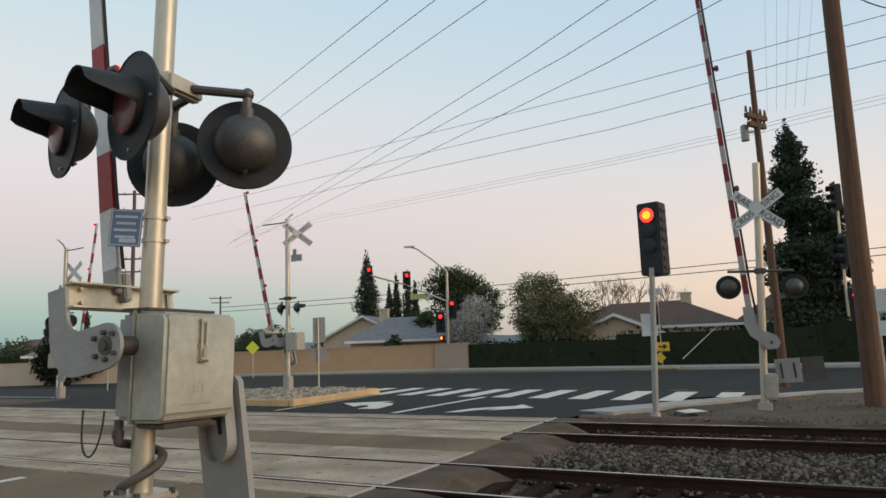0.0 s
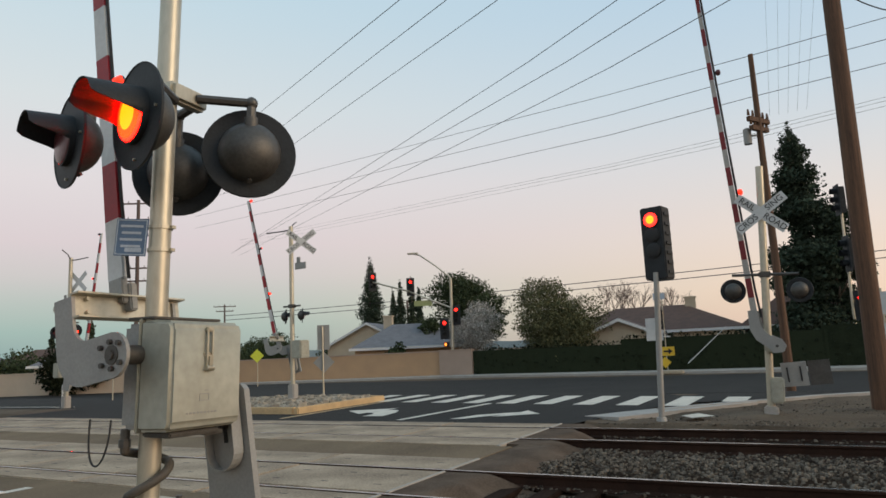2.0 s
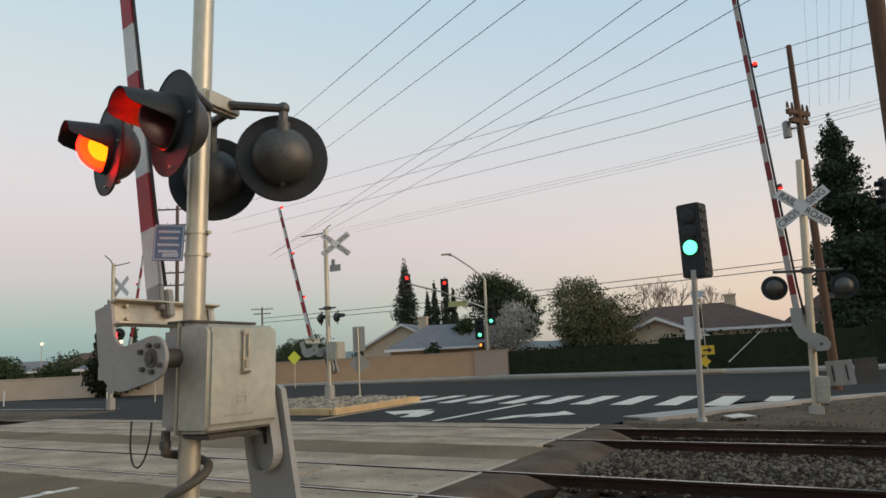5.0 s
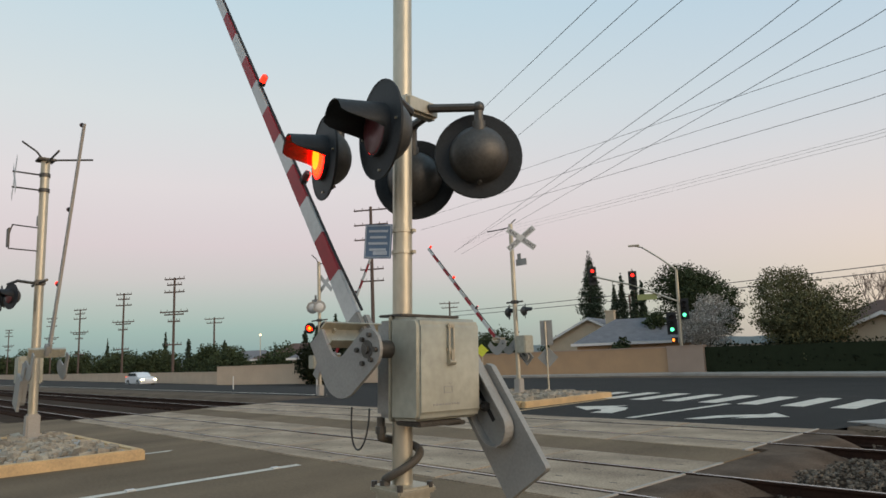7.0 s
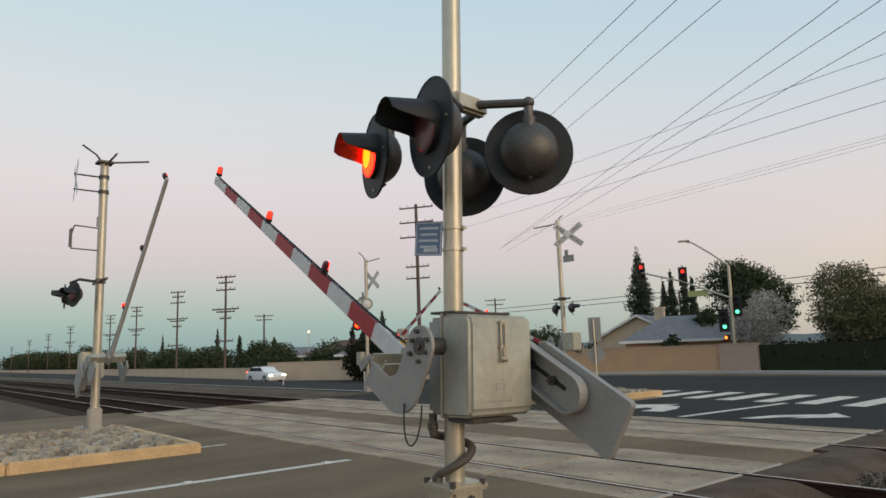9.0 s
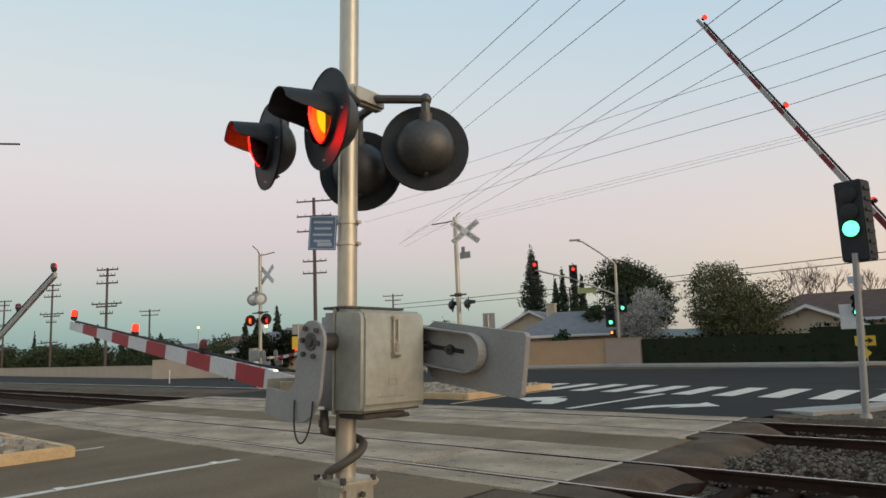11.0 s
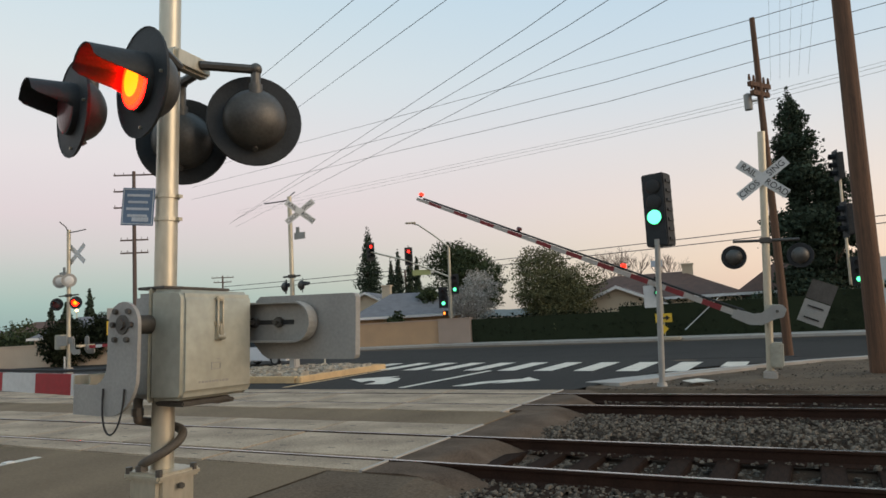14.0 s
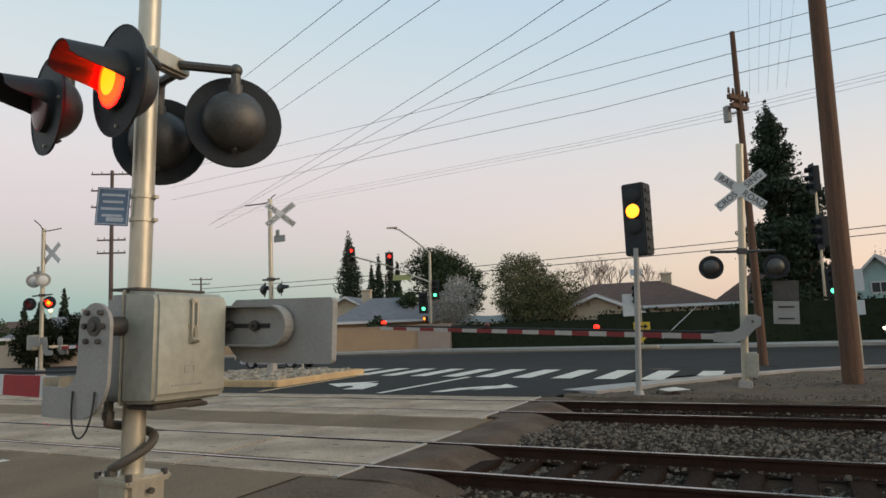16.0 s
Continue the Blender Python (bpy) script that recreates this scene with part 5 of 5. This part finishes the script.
def leaf_cloud(name, blobs, count, size, mat, parent, seed, label="", core=0.55, stretch=1.0):
    """Many small leaf cards, each turned its own way, in uneven clumps."""
    r = np.random.RandomState(seed)
    vol = np.array([b[3] * b[4] * b[5] for b in blobs], float) ** 0.75
    pick = r.choice(len(blobs), count, p=vol / vol.sum())
    B = np.array(blobs)[pick]
    d = r.normal(size=(count, 3))
    d /= np.linalg.norm(d, axis=1)[:, None]
    rad = core + (1.06 - core) * r.rand(count) ** 0.6
    lump = 1 + 0.22 * np.sin(d[:, 0] * 7 + B[:, 0]) * np.sin(d[:, 1] * 6 + 1.3) + 0.15 * np.sin(d[:, 2] * 9 + B[:, 1])
    c = B[:, :3] + d * B[:, 3:] * (rad * lump)[:, None]
    u = r.normal(size=(count, 3))
    u /= np.linalg.norm(u, axis=1)[:, None]
    w = np.cross(u, r.normal(size=(count, 3)))
    w /= np.linalg.norm(w, axis=1)[:, None]
    s = size * (0.55 + 0.9 * r.rand(count))[:, None]
    quad = np.stack([c - u * s - w * s * 0.6, c + u * s - w * s * 0.45, c + u * s * 0.8 + w * s * 0.6, c - u * s * 0.7 + w * s * 0.5], 1)
    me = bpy.data.meshes.new(name)
    me.from_pydata(quad.reshape(-1, 3).tolist(), [], np.arange(4 * count).reshape(-1, 4).tolist())
    me.materials.append(M[mat])
    ob = new(name, me)
    ob.parent = parent
    if label:
        ob["label"] = label
    return ob


def trunk(parent, h, r, limbs, seed, mat="bark", spread=0.5):
    rr = random.Random(seed)
    bm = bmesh.new()
    p = Vector((0, 0, -0.3))
    for i in range(5):
        q = Vector((rr.uniform(-0.06, 0.06) * h * 0.3, rr.uniform(-0.06, 0.06) * h * 0.3, h * (i + 1) / 5))
        rod(bm, p, q, r * (1 - 0.14 * i), r * (1 - 0.14 * (i + 1)), 9)
        p = q
    for i in range(limbs):
        z = h * rr.uniform(0.35, 0.98)
        a = rr.uniform(0, 6.28)
        l = h * spread * rr.uniform(0.5, 1)
        b = Vector((math.cos(a) * l, math.sin(a) * l, z + l * rr.uniform(0.3, 0.9)))
        rod(bm, (0, 0, z), b, r * 0.4, r * 0.1, 6)
    return part("trunk", bm, mat, parent, "", True)


def broad_tree(at, h, w, mat, count, size, seed, label, lift=0.3, clumps=9):
    ob = thing("tree", label, "tree", "", at)
    trunk(ob, h * 0.55, 0.05 * h * 0.6, 7, seed)
    rr = random.Random(seed)
    blobs = []
    for i in range(clumps):
        a, k = rr.uniform(0, 6.28), rr.uniform(0.15, 0.75)
        z = rr.uniform(lift + 0.12, 0.88)
        s = rr.uniform(0.20, 0.34) * w
        k *= 1.0 - 0.7 * max(0, z - 0.55)
        blobs.append((math.cos(a) * k * w / 2, math.sin(a) * k * w / 2, h * z, s, s, s * 0.8))
    blobs.append((0, 0, h * 0.86, w * 0.2, w * 0.2, h * 0.14))
    leaf_cloud("crown", blobs, count, size, mat, ob, seed)
    return ob


def conifer(at, h, w, count, size, seed, label, ragged=0.25, slim=1.0):
    ob = thing("tree", label, "tree", "", at)
    trunk(ob, h * 0.93, 0.022 * h, 0, seed)
    rr = random.Random(seed)
    blobs = []
    n = int(26 * slim)
    for i in range(n):
        u = (i + 0.3) / n
        reach = w / 2 * ((1 - u) ** 0.75) * rr.uniform(1 - ragged * 1.6, 1 + ragged)
        a = rr.uniform(0, 6.28)
        for k in range(3):
            b = a + 2.09 * k + rr.uniform(-0.5, 0.5)
            blobs.append((math.cos(b) * reach * 0.55, math.sin(b) * reach * 0.55, h * (0.1 + 0.88 * u) + rr.uniform(-0.2, 0.2), reach * 0.55 + 0.1, reach * 0.55 + 0.1, h * 0.035 + 0.1))
    leaf_cloud("crown", blobs, count, size, "needle", ob, seed, core=0.3)
    return ob


hed = thing("hedge", "tall dense dark green clipped hedge along the pavement", "hedge")
bm = bmesh.new()
pts = [far(-16.7, 28.25), far(-8, 27.6), far(0.8, 27.2), far(12, 27), far(60, 27)]
blobs = []
for a, b in zip(pts, pts[1:]):
    d = b - a
    hgt = 2.2 + 0.35 * (a.x > -22) + (0.25 if a.x > -8 else 0)
    block(bm, (a + b) / 2 + Vector((0, 0.9, hgt / 2 - 0.25)), (d.length + 0.3, 1.5, hgt), Matrix.Rotation(math.atan2(d.y, d.x), 3, "Z"))
    n = max(2, int(d.length / 0.8))
    for i in range(n):
        q = a.lerp(b, (i + 0.5) / n)
        for zz in (0.35, 0.95, 1.5, hgt - 0.35):
            blobs.append((q.x, q.y + 0.75 + (0.1 if zz > 1 else 0), q.z + zz, 0.62, 0.75, 0.42))
part("hedge_core", bm, "hedge", hed)
tagged(leaf_cloud("hedge_leaves", blobs, 26000, 0.085, "hedge", hed, 21, core=0.8), kind="stuff")


def house(at, w, d, eave, ridge, wall, roof, label, turn=0.0, gable_front=False, windows=(), chimney=None):
    """A low house; local -y is its street side. gable_front: the ridge runs along y."""
    ob = thing("house", label, "house", "", at, turn)
    bm = bmesh.new()
    hw, hd = w / 2, d / 2
    if gable_front:
        prism(bm, [(-hw, -0.4), (hw, -0.4), (hw, eave), (0, ridge - 0.15), (-hw, eave)], -hd, hd)
    else:
        block(bm, (0, 0, eave / 2 - 0.2), (w, d, eave + 0.4))
    part("wall", bm, wall, ob)
    bm = bmesh.new()
    o = 0.5
    if gable_front:
        for s in (-1, 1):
            prism(bm, [(0, ridge), (s * (hw + o), eave - o * (ridge - eave) / hw), (s * (hw + o), eave - o * (ridge - eave) / hw - 0.18), (0, ridge - 0.18)], -hd - o, hd + o)
    else:
        a = [bm.verts.new(q) for q in ((-hw - o, -hd - o, eave), (hw + o, -hd - o, eave), (hw + o, hd + o, eave), (-hw - o, hd + o, eave))]
        k = min(hd, hw * 0.6)
        b = [bm.verts.new(q) for q in ((-hw + k, 0, ridge), (hw - k, 0, ridge))]
        for f in ((a[0], a[1], b[1], b[0]), (a[1], a[2], b[1]), (a[2], a[3], b[0], b[1]), (a[3], a[0], b[0]), tuple(a[::-1])):
            bm.faces.new(f)
    rf = part("roof", bm, roof, ob, "low shingled roof")
    bm = bmesh.new()
    if gable_front:
        for s in (-1, 1):
            e = eave - o * (ridge - eave) / hw
            prism(bm, [(0, ridge - 0.02), (s * (hw + o), e - 0.02), (s * (hw + o), e - 0.26), (0, ridge - 0.26)], -hd - o - 0.05, -hd - o - 0.01)
    else:
        block(bm, (0, -hd - o - 0.03, eave - 0.05), (w + 2 * o, 0.05, 0.22))
    part("fascia", bm, "trimwhite", rf, "white painted fascia board")
    for x, z, ww, wh in windows:
        bm = bmesh.new()
        for sx in (-1, 1):
            block(bm, (x + sx * ww / 2, -hd - 0.03, z), (0.1, 0.08, wh + 0.1))
            block(bm, (x, -hd - 0.03, z + sx * wh / 2), (ww + 0.1, 0.08, 0.1))
        block(bm, (x, -hd - 0.03, z), (0.06, 0.07, wh))
        wn = part("window", bm, "trimwhite", ob, "white-framed window")
        bm = bmesh.new()
        block(bm, (x, -hd - 0.01, z), (ww, 0.02, wh))
        part("pane", bm, "glass", wn)
    if chimney:
        bm = bmesh.new()
        block(bm, (chimney[0], chimney[1], chimney[2] / 2), (0.9, 0.9, chimney[2]))
        block(bm, (chimney[0], chimney[1], chimney[2]), (1.05, 1.05, 0.14))
        part("chimney", bm, wall, ob)
    return ob


def base(x, y):
    q = far(x, y)
    q.z = -0.75
    return q


house(base(-23.6, 33.5), 11, 8, 2.7, 4.9, "stucco", "roofgrey", "low house with a grey shingled hip roof behind the wall", 32)
house(base(-31.2, 40), 9, 9, 3.3, 5.6, "cream", "roofgrey", "cream gabled house with a chimney", 20, True, chimney=(2.0, -3, 6.2))
house(base(-9.4, 33.5), 6.4, 6, 2.75, 4.1, "cream", "roofbrown", "low cream gable behind the hedge", 8, True)
house(base(-9.0, 39), 15, 9, 3.0, 5.3, "cream", "roofbrown", "long low house with a brown shingled roof", 8, chimney=(3.5, 0, 5.9))
house(base(0.6, 39.5), 9.5, 8, 3.0, 6.2, "roofbrown", "roofbrown", "low house with a dark brown roof beside the conifer", -10)
house(base(5.3, 38.5), 3.6, 6, 4.2, 6.1, "mint", "roofgrey", "mint-green gabled house with a white window", -12, True, windows=((0.1, 3.6, 1.2, 0.8),))
house(base(-58, 30), 14, 9, 2.6, 4.6, "cream", "roofbrown", "low cream house behind the pale wall", 50)
house(base(-44, 24), 9, 7, 2.5, 4.4, "cream", "roofgrey", "low cream house at the street corner", 40)
house(base(-100, 45), 14, 9, 2.6, 4.8, "cream", "roofgrey", "low pale house far behind the wall", 60)

conifer(base(-42.3, 55), 16.8, 6.4, 20000, 0.10, 31, "tall narrow pine with drooping branches", 0.2)
for i, (x, y, h) in enumerate(((-37.6, 52.2, 11.2), (-36.9, 52.5, 12.6), (-35.9, 53.1, 13.0), (-35.2, 53.4, 11.4))):
    conifer(base(x, y), h, 2.2, 5200, 0.12, 40 + i, "slim dark cypress in a row", 0.12)
broad_tree(base(-21.0, 36.2), 9.0, 7.2, "leaf", 26000, 0.085, 51, "spreading dark green tree behind the wall", 0.35, 12)
broad_tree(base(-22.4, 33.5), 5.2, 3.0, "leaf", 4500, 0.09, 52, "small dark green tree behind the wall", 0.3, 6)
broad_tree(base(-17.8, 31.2), 6.2, 4.6, "blossom", 13000, 0.055, 53, "tree in pale white blossom", 0.25, 10)
broad_tree(base(-12.5, 30.3), 7.3, 6.6, "pepper", 60000, 0.055, 54, "dense rounded green tree growing over the hedge", 0.16, 17)
broad_tree(base(-22.5, 29.6), 3.1, 2.2, "leaf", 1200, 0.10, 55, "small dark shrub tree behind the wall", 0.2, 5)
conifer(base(0.25, 35.5), 18.6, 6.6, 46000, 0.10, 56, "tall ragged dark green conifer", 0.5)
broad_tree(base(1.6, 35.6), 12.0, 4.6, "needle", 20000, 0.09, 57, "dark green tree leaning against the conifer", 0.25, 9)


def bare_tree(at, h, w, seed, label):
    ob = thing("tree", label, "tree", "", at)
    rr = random.Random(seed)
    bm = bmesh.new()

    def grow(p, d, l, r, k):
        q = p + d * l
        rod(bm, p, q, r, r * 0.65, 5, cap=False)
        if k:
            for _ in range(3):
                e = (d + Vector((rr.uniform(-0.7, 0.7), rr.uniform(-0.7, 0.7), rr.uniform(-0.1, 0.5)))).normalized()
                grow(q, e, l * rr.uniform(0.6, 0.85), r * 0.6, k - 1)
    grow(Vector((0, 0, 0)), Vector((0, 0, 1)), h * 0.3, 0.16, 5)
    part("crown", bm, "twig", ob, "fine bare branches")


bare_tree(base(-15.2, 51.5), 10.5, 7, 61, "bare leafless tree with fine twigs")
bare_tree(base(-13.5, 53), 9.5, 7, 62, "bare leafless tree with fine twigs")
bare_tree(base(-9.8, 52.5), 8.5, 6, 63, "bare leafless tree with fine twigs")
broad_tree(base(8.0, 42), 8.5, 8, "twig", 6500, 0.08, 64, "sparse brownish tree behind the houses", 0.2, 9)

# the tree line to the far left
for k, (x, y, h, w) in enumerate(((-37.6, 17.7, 3.9, 4.3), (-35.9, 18.9, 3.9, 4.0))):
    broad_tree(base(x, y), h, w, "hedge", 9000, 0.085, 90 + k, "dense dark rounded bush at the corner", 0.0, 10)
rr = random.Random(7)
spots = [(-52, 23, 4.2, 5.5), (-56, 26, 5, 6), (-64, 30, 5.4, 7), (-72, 27, 5, 7), (-80, 31, 6, 8), (-90, 34, 6, 8), (-100, 38, 6.5, 9), (-112, 33, 6, 9), (-125, 40, 7, 10), (-140, 36, 7, 10), (-160, 44, 8, 12), (-185, 40, 8, 12), (-215, 50, 9, 14), (-250, 46, 9, 15), (-300, 60, 10, 18), (-360, 60, 11, 20), (-330, 42, 10, 18), (-420, 52, 13, 24), (-480, 70, 15, 28), (-560, 62, 16, 32), (-430, 80, 15, 26), (-640, 90, 20, 40), (-54, 52, 7, 9), (-48, 56, 6.5, 8), (-62, 60, 7.5, 10), (-70, 66, 8, 10), (-34, 44, 4.4, 6), (-30.5, 46, 4.6, 6), (-58, 44, 4.8, 7)]
for i, (x, y, h, w) in enumerate(spots):
    broad_tree(base(x, y), h * (rr.uniform(0.55, 0.82) if x < -45 else 1.2), w * 1.1, "leaf", 5500, 0.075 + 0.0011 * abs(x), 100 + i, "dark green tree behind the wall in the distance", 0.05, 8)
for i, (x, y, h) in enumerate(((-66, 38, 10), (-70, 38, 8.5), (-76, 40, 8), (-118, 42, 9), (-108, 44, 8), (-150, 50, 13), (-230, 62, 16))):
    conifer(base(x, y), h * 0.95, 2.4, 1800, 0.2, 140 + i, "narrow dark conifer in the distance")
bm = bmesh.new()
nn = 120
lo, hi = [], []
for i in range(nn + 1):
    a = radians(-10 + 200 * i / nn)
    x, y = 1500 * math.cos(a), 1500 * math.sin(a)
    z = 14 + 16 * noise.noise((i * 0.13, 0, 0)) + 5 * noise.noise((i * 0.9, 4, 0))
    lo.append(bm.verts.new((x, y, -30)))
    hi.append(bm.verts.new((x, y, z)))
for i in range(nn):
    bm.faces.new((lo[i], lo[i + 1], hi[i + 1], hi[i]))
tagged(part("backdrop_hills", bm, "haze"), "hills on the horizon with blue-grey haze in their colour", "hills", kind="structure")

bm = bmesh.new()
a, b = far(-4.9, 27.0, 0.4), far(-3.1, 27.0, 2.0)
rod(bm, a, b, 0.03, 0.02, 6)
tagged(part("stick", bm, "trimwhite"), "pale pole leaning against the hedge", "pole")
bm = bmesh.new()
block(bm, far(-5.3, 25.35, 0.09), (1.3, 0.5, 0.2), bevel=0.05)
tagged(part("kerb_block", bm, "cream"), "pale yellow painted block on the pavement", "kerb block")
for x, y, h in ((-26.6, 10.6, 1.0), (-38, 12.0, 0.9)):
    bm = bmesh.new()
    rod(bm, (x, y, -0.35), (x, y, h - 0.15), 0.035, seg=8)
    tagged(part("delineator_post", bm, "white"), "thin white marker post in the dirt", "marker post")
for x, y, h in ((-62, 34, 4.2), (-50, 27, 3.0), (-88, 40, 5.2)):
    p = far(x, y)
    ob = thing("street_lamp", "small street lamp glowing among the distant trees", "street lamp", "distant street lamps", p)
    bm = bmesh.new()
    rod(bm, (0, 0, 0), (0, 0, h * 1.39), 0.08, 0.06, 8)
    part("post", bm, "galv", ob)
    bm = bmesh.new()
    bmesh.ops.create_uvsphere(bm, u_segments=10, v_segments=6, radius=0.22, matrix=Matrix.Translation((0, 0, h * 1.39 + 0.1)))
    part("globe", bm, "lit_warm", ob, "glowing warm globe", True)


# ---- vehicles ----
def vehicle(name, label, paint, length, wide, body, cabin, wheel_r, axles, category):
    """Side outlines in x (ahead) and z, extruded and rounded."""
    ob = thing(name, label, category)
    bm = bmesh.new()
    prism(bm, body, -wide / 2, wide / 2)
    bmesh.ops.bevel(bm, geom=bm.edges[:], offset=0.06, segments=2, affect="EDGES", clamp_overlap=True)
    part("body", bm, paint, ob, "", True)
    bm = bmesh.new()
    prism(bm, cabin, -wide / 2 + 0.14, wide / 2 - 0.14)
    bmesh.ops.bevel(bm, geom=bm.edges[:], offset=0.07, segments=2, affect="EDGES", clamp_overlap=True)
    cb = part("cabin", bm, paint, ob, "", True)
    zs = [z for _, z in cabin]
    zl, zh = min(zs) + 0.14, max(zs) - 0.09
    xl, xh = min(x for x, _ in cabin) + 0.42, max(x for x, _ in cabin) - 0.55
    for s in (-1, 1):
        bm = bmesh.new()
        prism(bm, [(xl - 0.12, zl), (xh + 0.2, zl), (xh - 0.22, zh), (xl + 0.12, zh)], s * (wide / 2 - 0.145), s * (wide / 2 - 0.125))
        part("side_window", bm, "glass", cb)
    for ax in axles:
        for s in (-1, 1):
            w = Matrix.Translation((ax, s * (wide / 2 - 0.10), wheel_r)) @ Matrix.Rotation(radians(90), 4, "X")
            bm = bmesh.new()
            lathe(bm, [(wheel_r * 0.62, -0.11), (wheel_r * 0.95, -0.12), (wheel_r, -0.08), (wheel_r, 0.08), (wheel_r * 0.95, 0.12), (wheel_r * 0.62, 0.11)], w, 22)
            wh = part("wheel", bm, "tyre", ob, "black tyre", True)
            # solid dark disc paints the shade between the spokes
            bm = bmesh.new()
            lathe(bm, [(wheel_r * 0.05, -0.10), (wheel_r * 0.6, -0.10), (wheel_r * 0.62, 0.10), (wheel_r * 0.05, 0.10)], w, 16)
            part("wheel_dish", bm, "dark", wh, "dark disc for the shade behind the spokes")
            bm = bmesh.new()
            lathe(bm, [(wheel_r * 0.52, -0.124), (wheel_r * 0.62, -0.124), (wheel_r * 0.62, 0.124), (wheel_r * 0.52, 0.124)], w, 18)
            lathe(bm, [(0.01, -0.125), (wheel_r * 0.16, -0.124), (wheel_r * 0.16, 0.124), (0.01, 0.125)], w, 10)
            for q in range(6):
                u = 1.047 * q
                block(bm, (ax + 0.34 * wheel_r * math.cos(u), s * (wide / 2 - 0.10), wheel_r * (1 + 0.34 * math.sin(u))), (wheel_r * 0.46, 0.236, 0.06), Matrix.Rotation(-u, 3, "Y"))
            part("rim", bm, "rim", wh, "silver alloy rim")
            # solid dark half disc paints the shade of the wheel opening
            bm = bmesh.new()
            arch = [(ax + 1.17 * wheel_r * math.cos(u), wheel_r + 1.17 * wheel_r * math.sin(u)) for u in rng(-0.1, 3.24, 14)]
            prism(bm, arch, s * (wide / 2 - 0.03), s * (wide / 2 + 0.004))
            part("wheel_arch", bm, "dark", ob, "dark half disc for the shaded wheel opening")
    front, rear = max(x for x, _ in body), min(x for x, _ in body)
    for s in (-1, 1):
        bm = bmesh.new()
        block(bm, (front - 0.05, s * (wide / 2 - 0.20), body[2][1] + 0.08), (0.16, 0.36, 0.14), bevel=0.03)
        part("headlight", bm, "lit_white", ob, "glowing headlight")
        bm = bmesh.new()
        block(bm, (rear + 0.04, s * (wide / 2 - 0.16), 0.95), (0.12, 0.22, 0.26), bevel=0.03)
        part("tail_light", bm, "lit_red", ob, "red tail light")
    return ob


car = vehicle("car", "white compact car with its headlights on", "carpaint", 4.5, 1.8, [(-2.2, 0.28), (2.2, 0.25), (2.28, 0.62), (2.05, 0.88), (1.1, 1.0), (-2.1, 1.05), (-2.28, 0.7)], [(1.15, 0.95), (0.35, 1.45), (-1.3, 1.5), (-2.1, 1.02)], 0.33, (1.38, -1.38), "car")
suv = vehicle("pickup_truck", "tan sport utility pickup with a lit headlight", "tanpaint", 4.9, 1.9, [(-2.5, 0.5), (2.35, 0.48), (2.48, 0.85), (2.35, 1.2), (1.15, 1.3), (-2.5, 1.3)], [(1.15, 1.25), (0.55, 1.88), (-1.5, 1.95), (-2.3, 1.25)], 0.42, (1.5, -1.5), "pickup truck")


def motions():
    def swing(arm, x, y, z, rows):
        walk(arm, [(t, pose(x, y, z, 0, a, 0)) for t, a in rows])
    swing(arm_near, *PIVOT, [(0, 79.7), (3.2, 79.7), (4.6, 79.2), (5.3, 75.7), (5.5, 74.2), (6.0, 68.6), (6.5, 61.5), (7, 54.1), (7.4, 49.2), (7.8, 43.9), (8.2, 38.6), (8.6, 33.5), (9, 28.5), (9.4, 23.5), (9.8, 18.9), (10.2, 14.1), (10.8, 9.3), (11.4, 3.3), (12, 0.7), (12.5, 0.6), (16, 0.6)])
    swing(arm_right, 0.18, 0.0, 1.50, [(0, 83.1), (6, 83.1), (8.2, 81.1), (9.2, 76.9), (10, 67.1), (10.2, 65.4), (11, 56.1), (12, 44.3), (12.5, 37.7), (13.2, 29.7), (13.6, 25.4), (14, 21.1), (14.5, 15.7), (15.2, 8.7), (15.6, 4.2), (16, -0.2)])
    swing(arm_mid, -0.35, 0.0, 1.72, [(0, 76), (3.2, 76), (4.8, 74.5), (5.5, 69), (6.2, 58), (7, 47), (7.8, 37), (8.5, 28), (9.2, 20), (10, 12), (11, 3), (11.6, 1), (16, 1)])
    swing(arm_median, -0.65, 0.0, 1.5, [(0, 86), (4.4, 85), (5.5, 80), (6.2, 75), (7, 67), (7.4, 61), (7.8, 55), (8.6, 47), (9, 41), (9.4, 36.5), (9.8, 31), (10.6, 22), (11.6, 9), (12.4, 2), (16, 1)])
    swing(arm_far, -0.7, 0.0, 1.6, [(0, 80), (4.6, 79), (5.5, 73), (7, 55), (8, 43), (9, 31), (10, 19), (11, 7), (11.8, 1.5), (16, 1.5)])
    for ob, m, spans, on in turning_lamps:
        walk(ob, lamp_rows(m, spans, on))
    upright = Matrix.Rotation(radians(-90), 4, "X")
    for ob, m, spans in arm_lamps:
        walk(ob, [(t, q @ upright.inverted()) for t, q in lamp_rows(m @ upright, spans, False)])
    walk(car, [(t, Matrix.Translation(far(x, y)) @ pose(0, 0, 0, 0, 0, a)) for t, x, y, a in ((0, -130, 12.4, 1), (3, -96, 12.6, 1), (5.3, -72, 12.9, 1), (6.6, -60, 13.1, 2), (7, -57, 13.2, 2), (8, -50, 13.4, 3), (9, -44, 13.6, 4), (9.8, -39.5, 14, 5), (11, -33.5, 14.5, 5), (12.5, -27.5, 15, 5), (13.2, -24, 15.3, 4), (14, -20.2, 15.5, 3), (14.5, -18.2, 15.5, 2), (16, -18.2, 15.5, 2))])
    walk(suv, [(t, pose(x, 35.3, -0.6, 0, 0, 180)) for t, x in ((0, 40), (8, 24), (13, 9.5), (14.3, 7.5), (14.8, 7.3), (16, 7.3))])


motions()
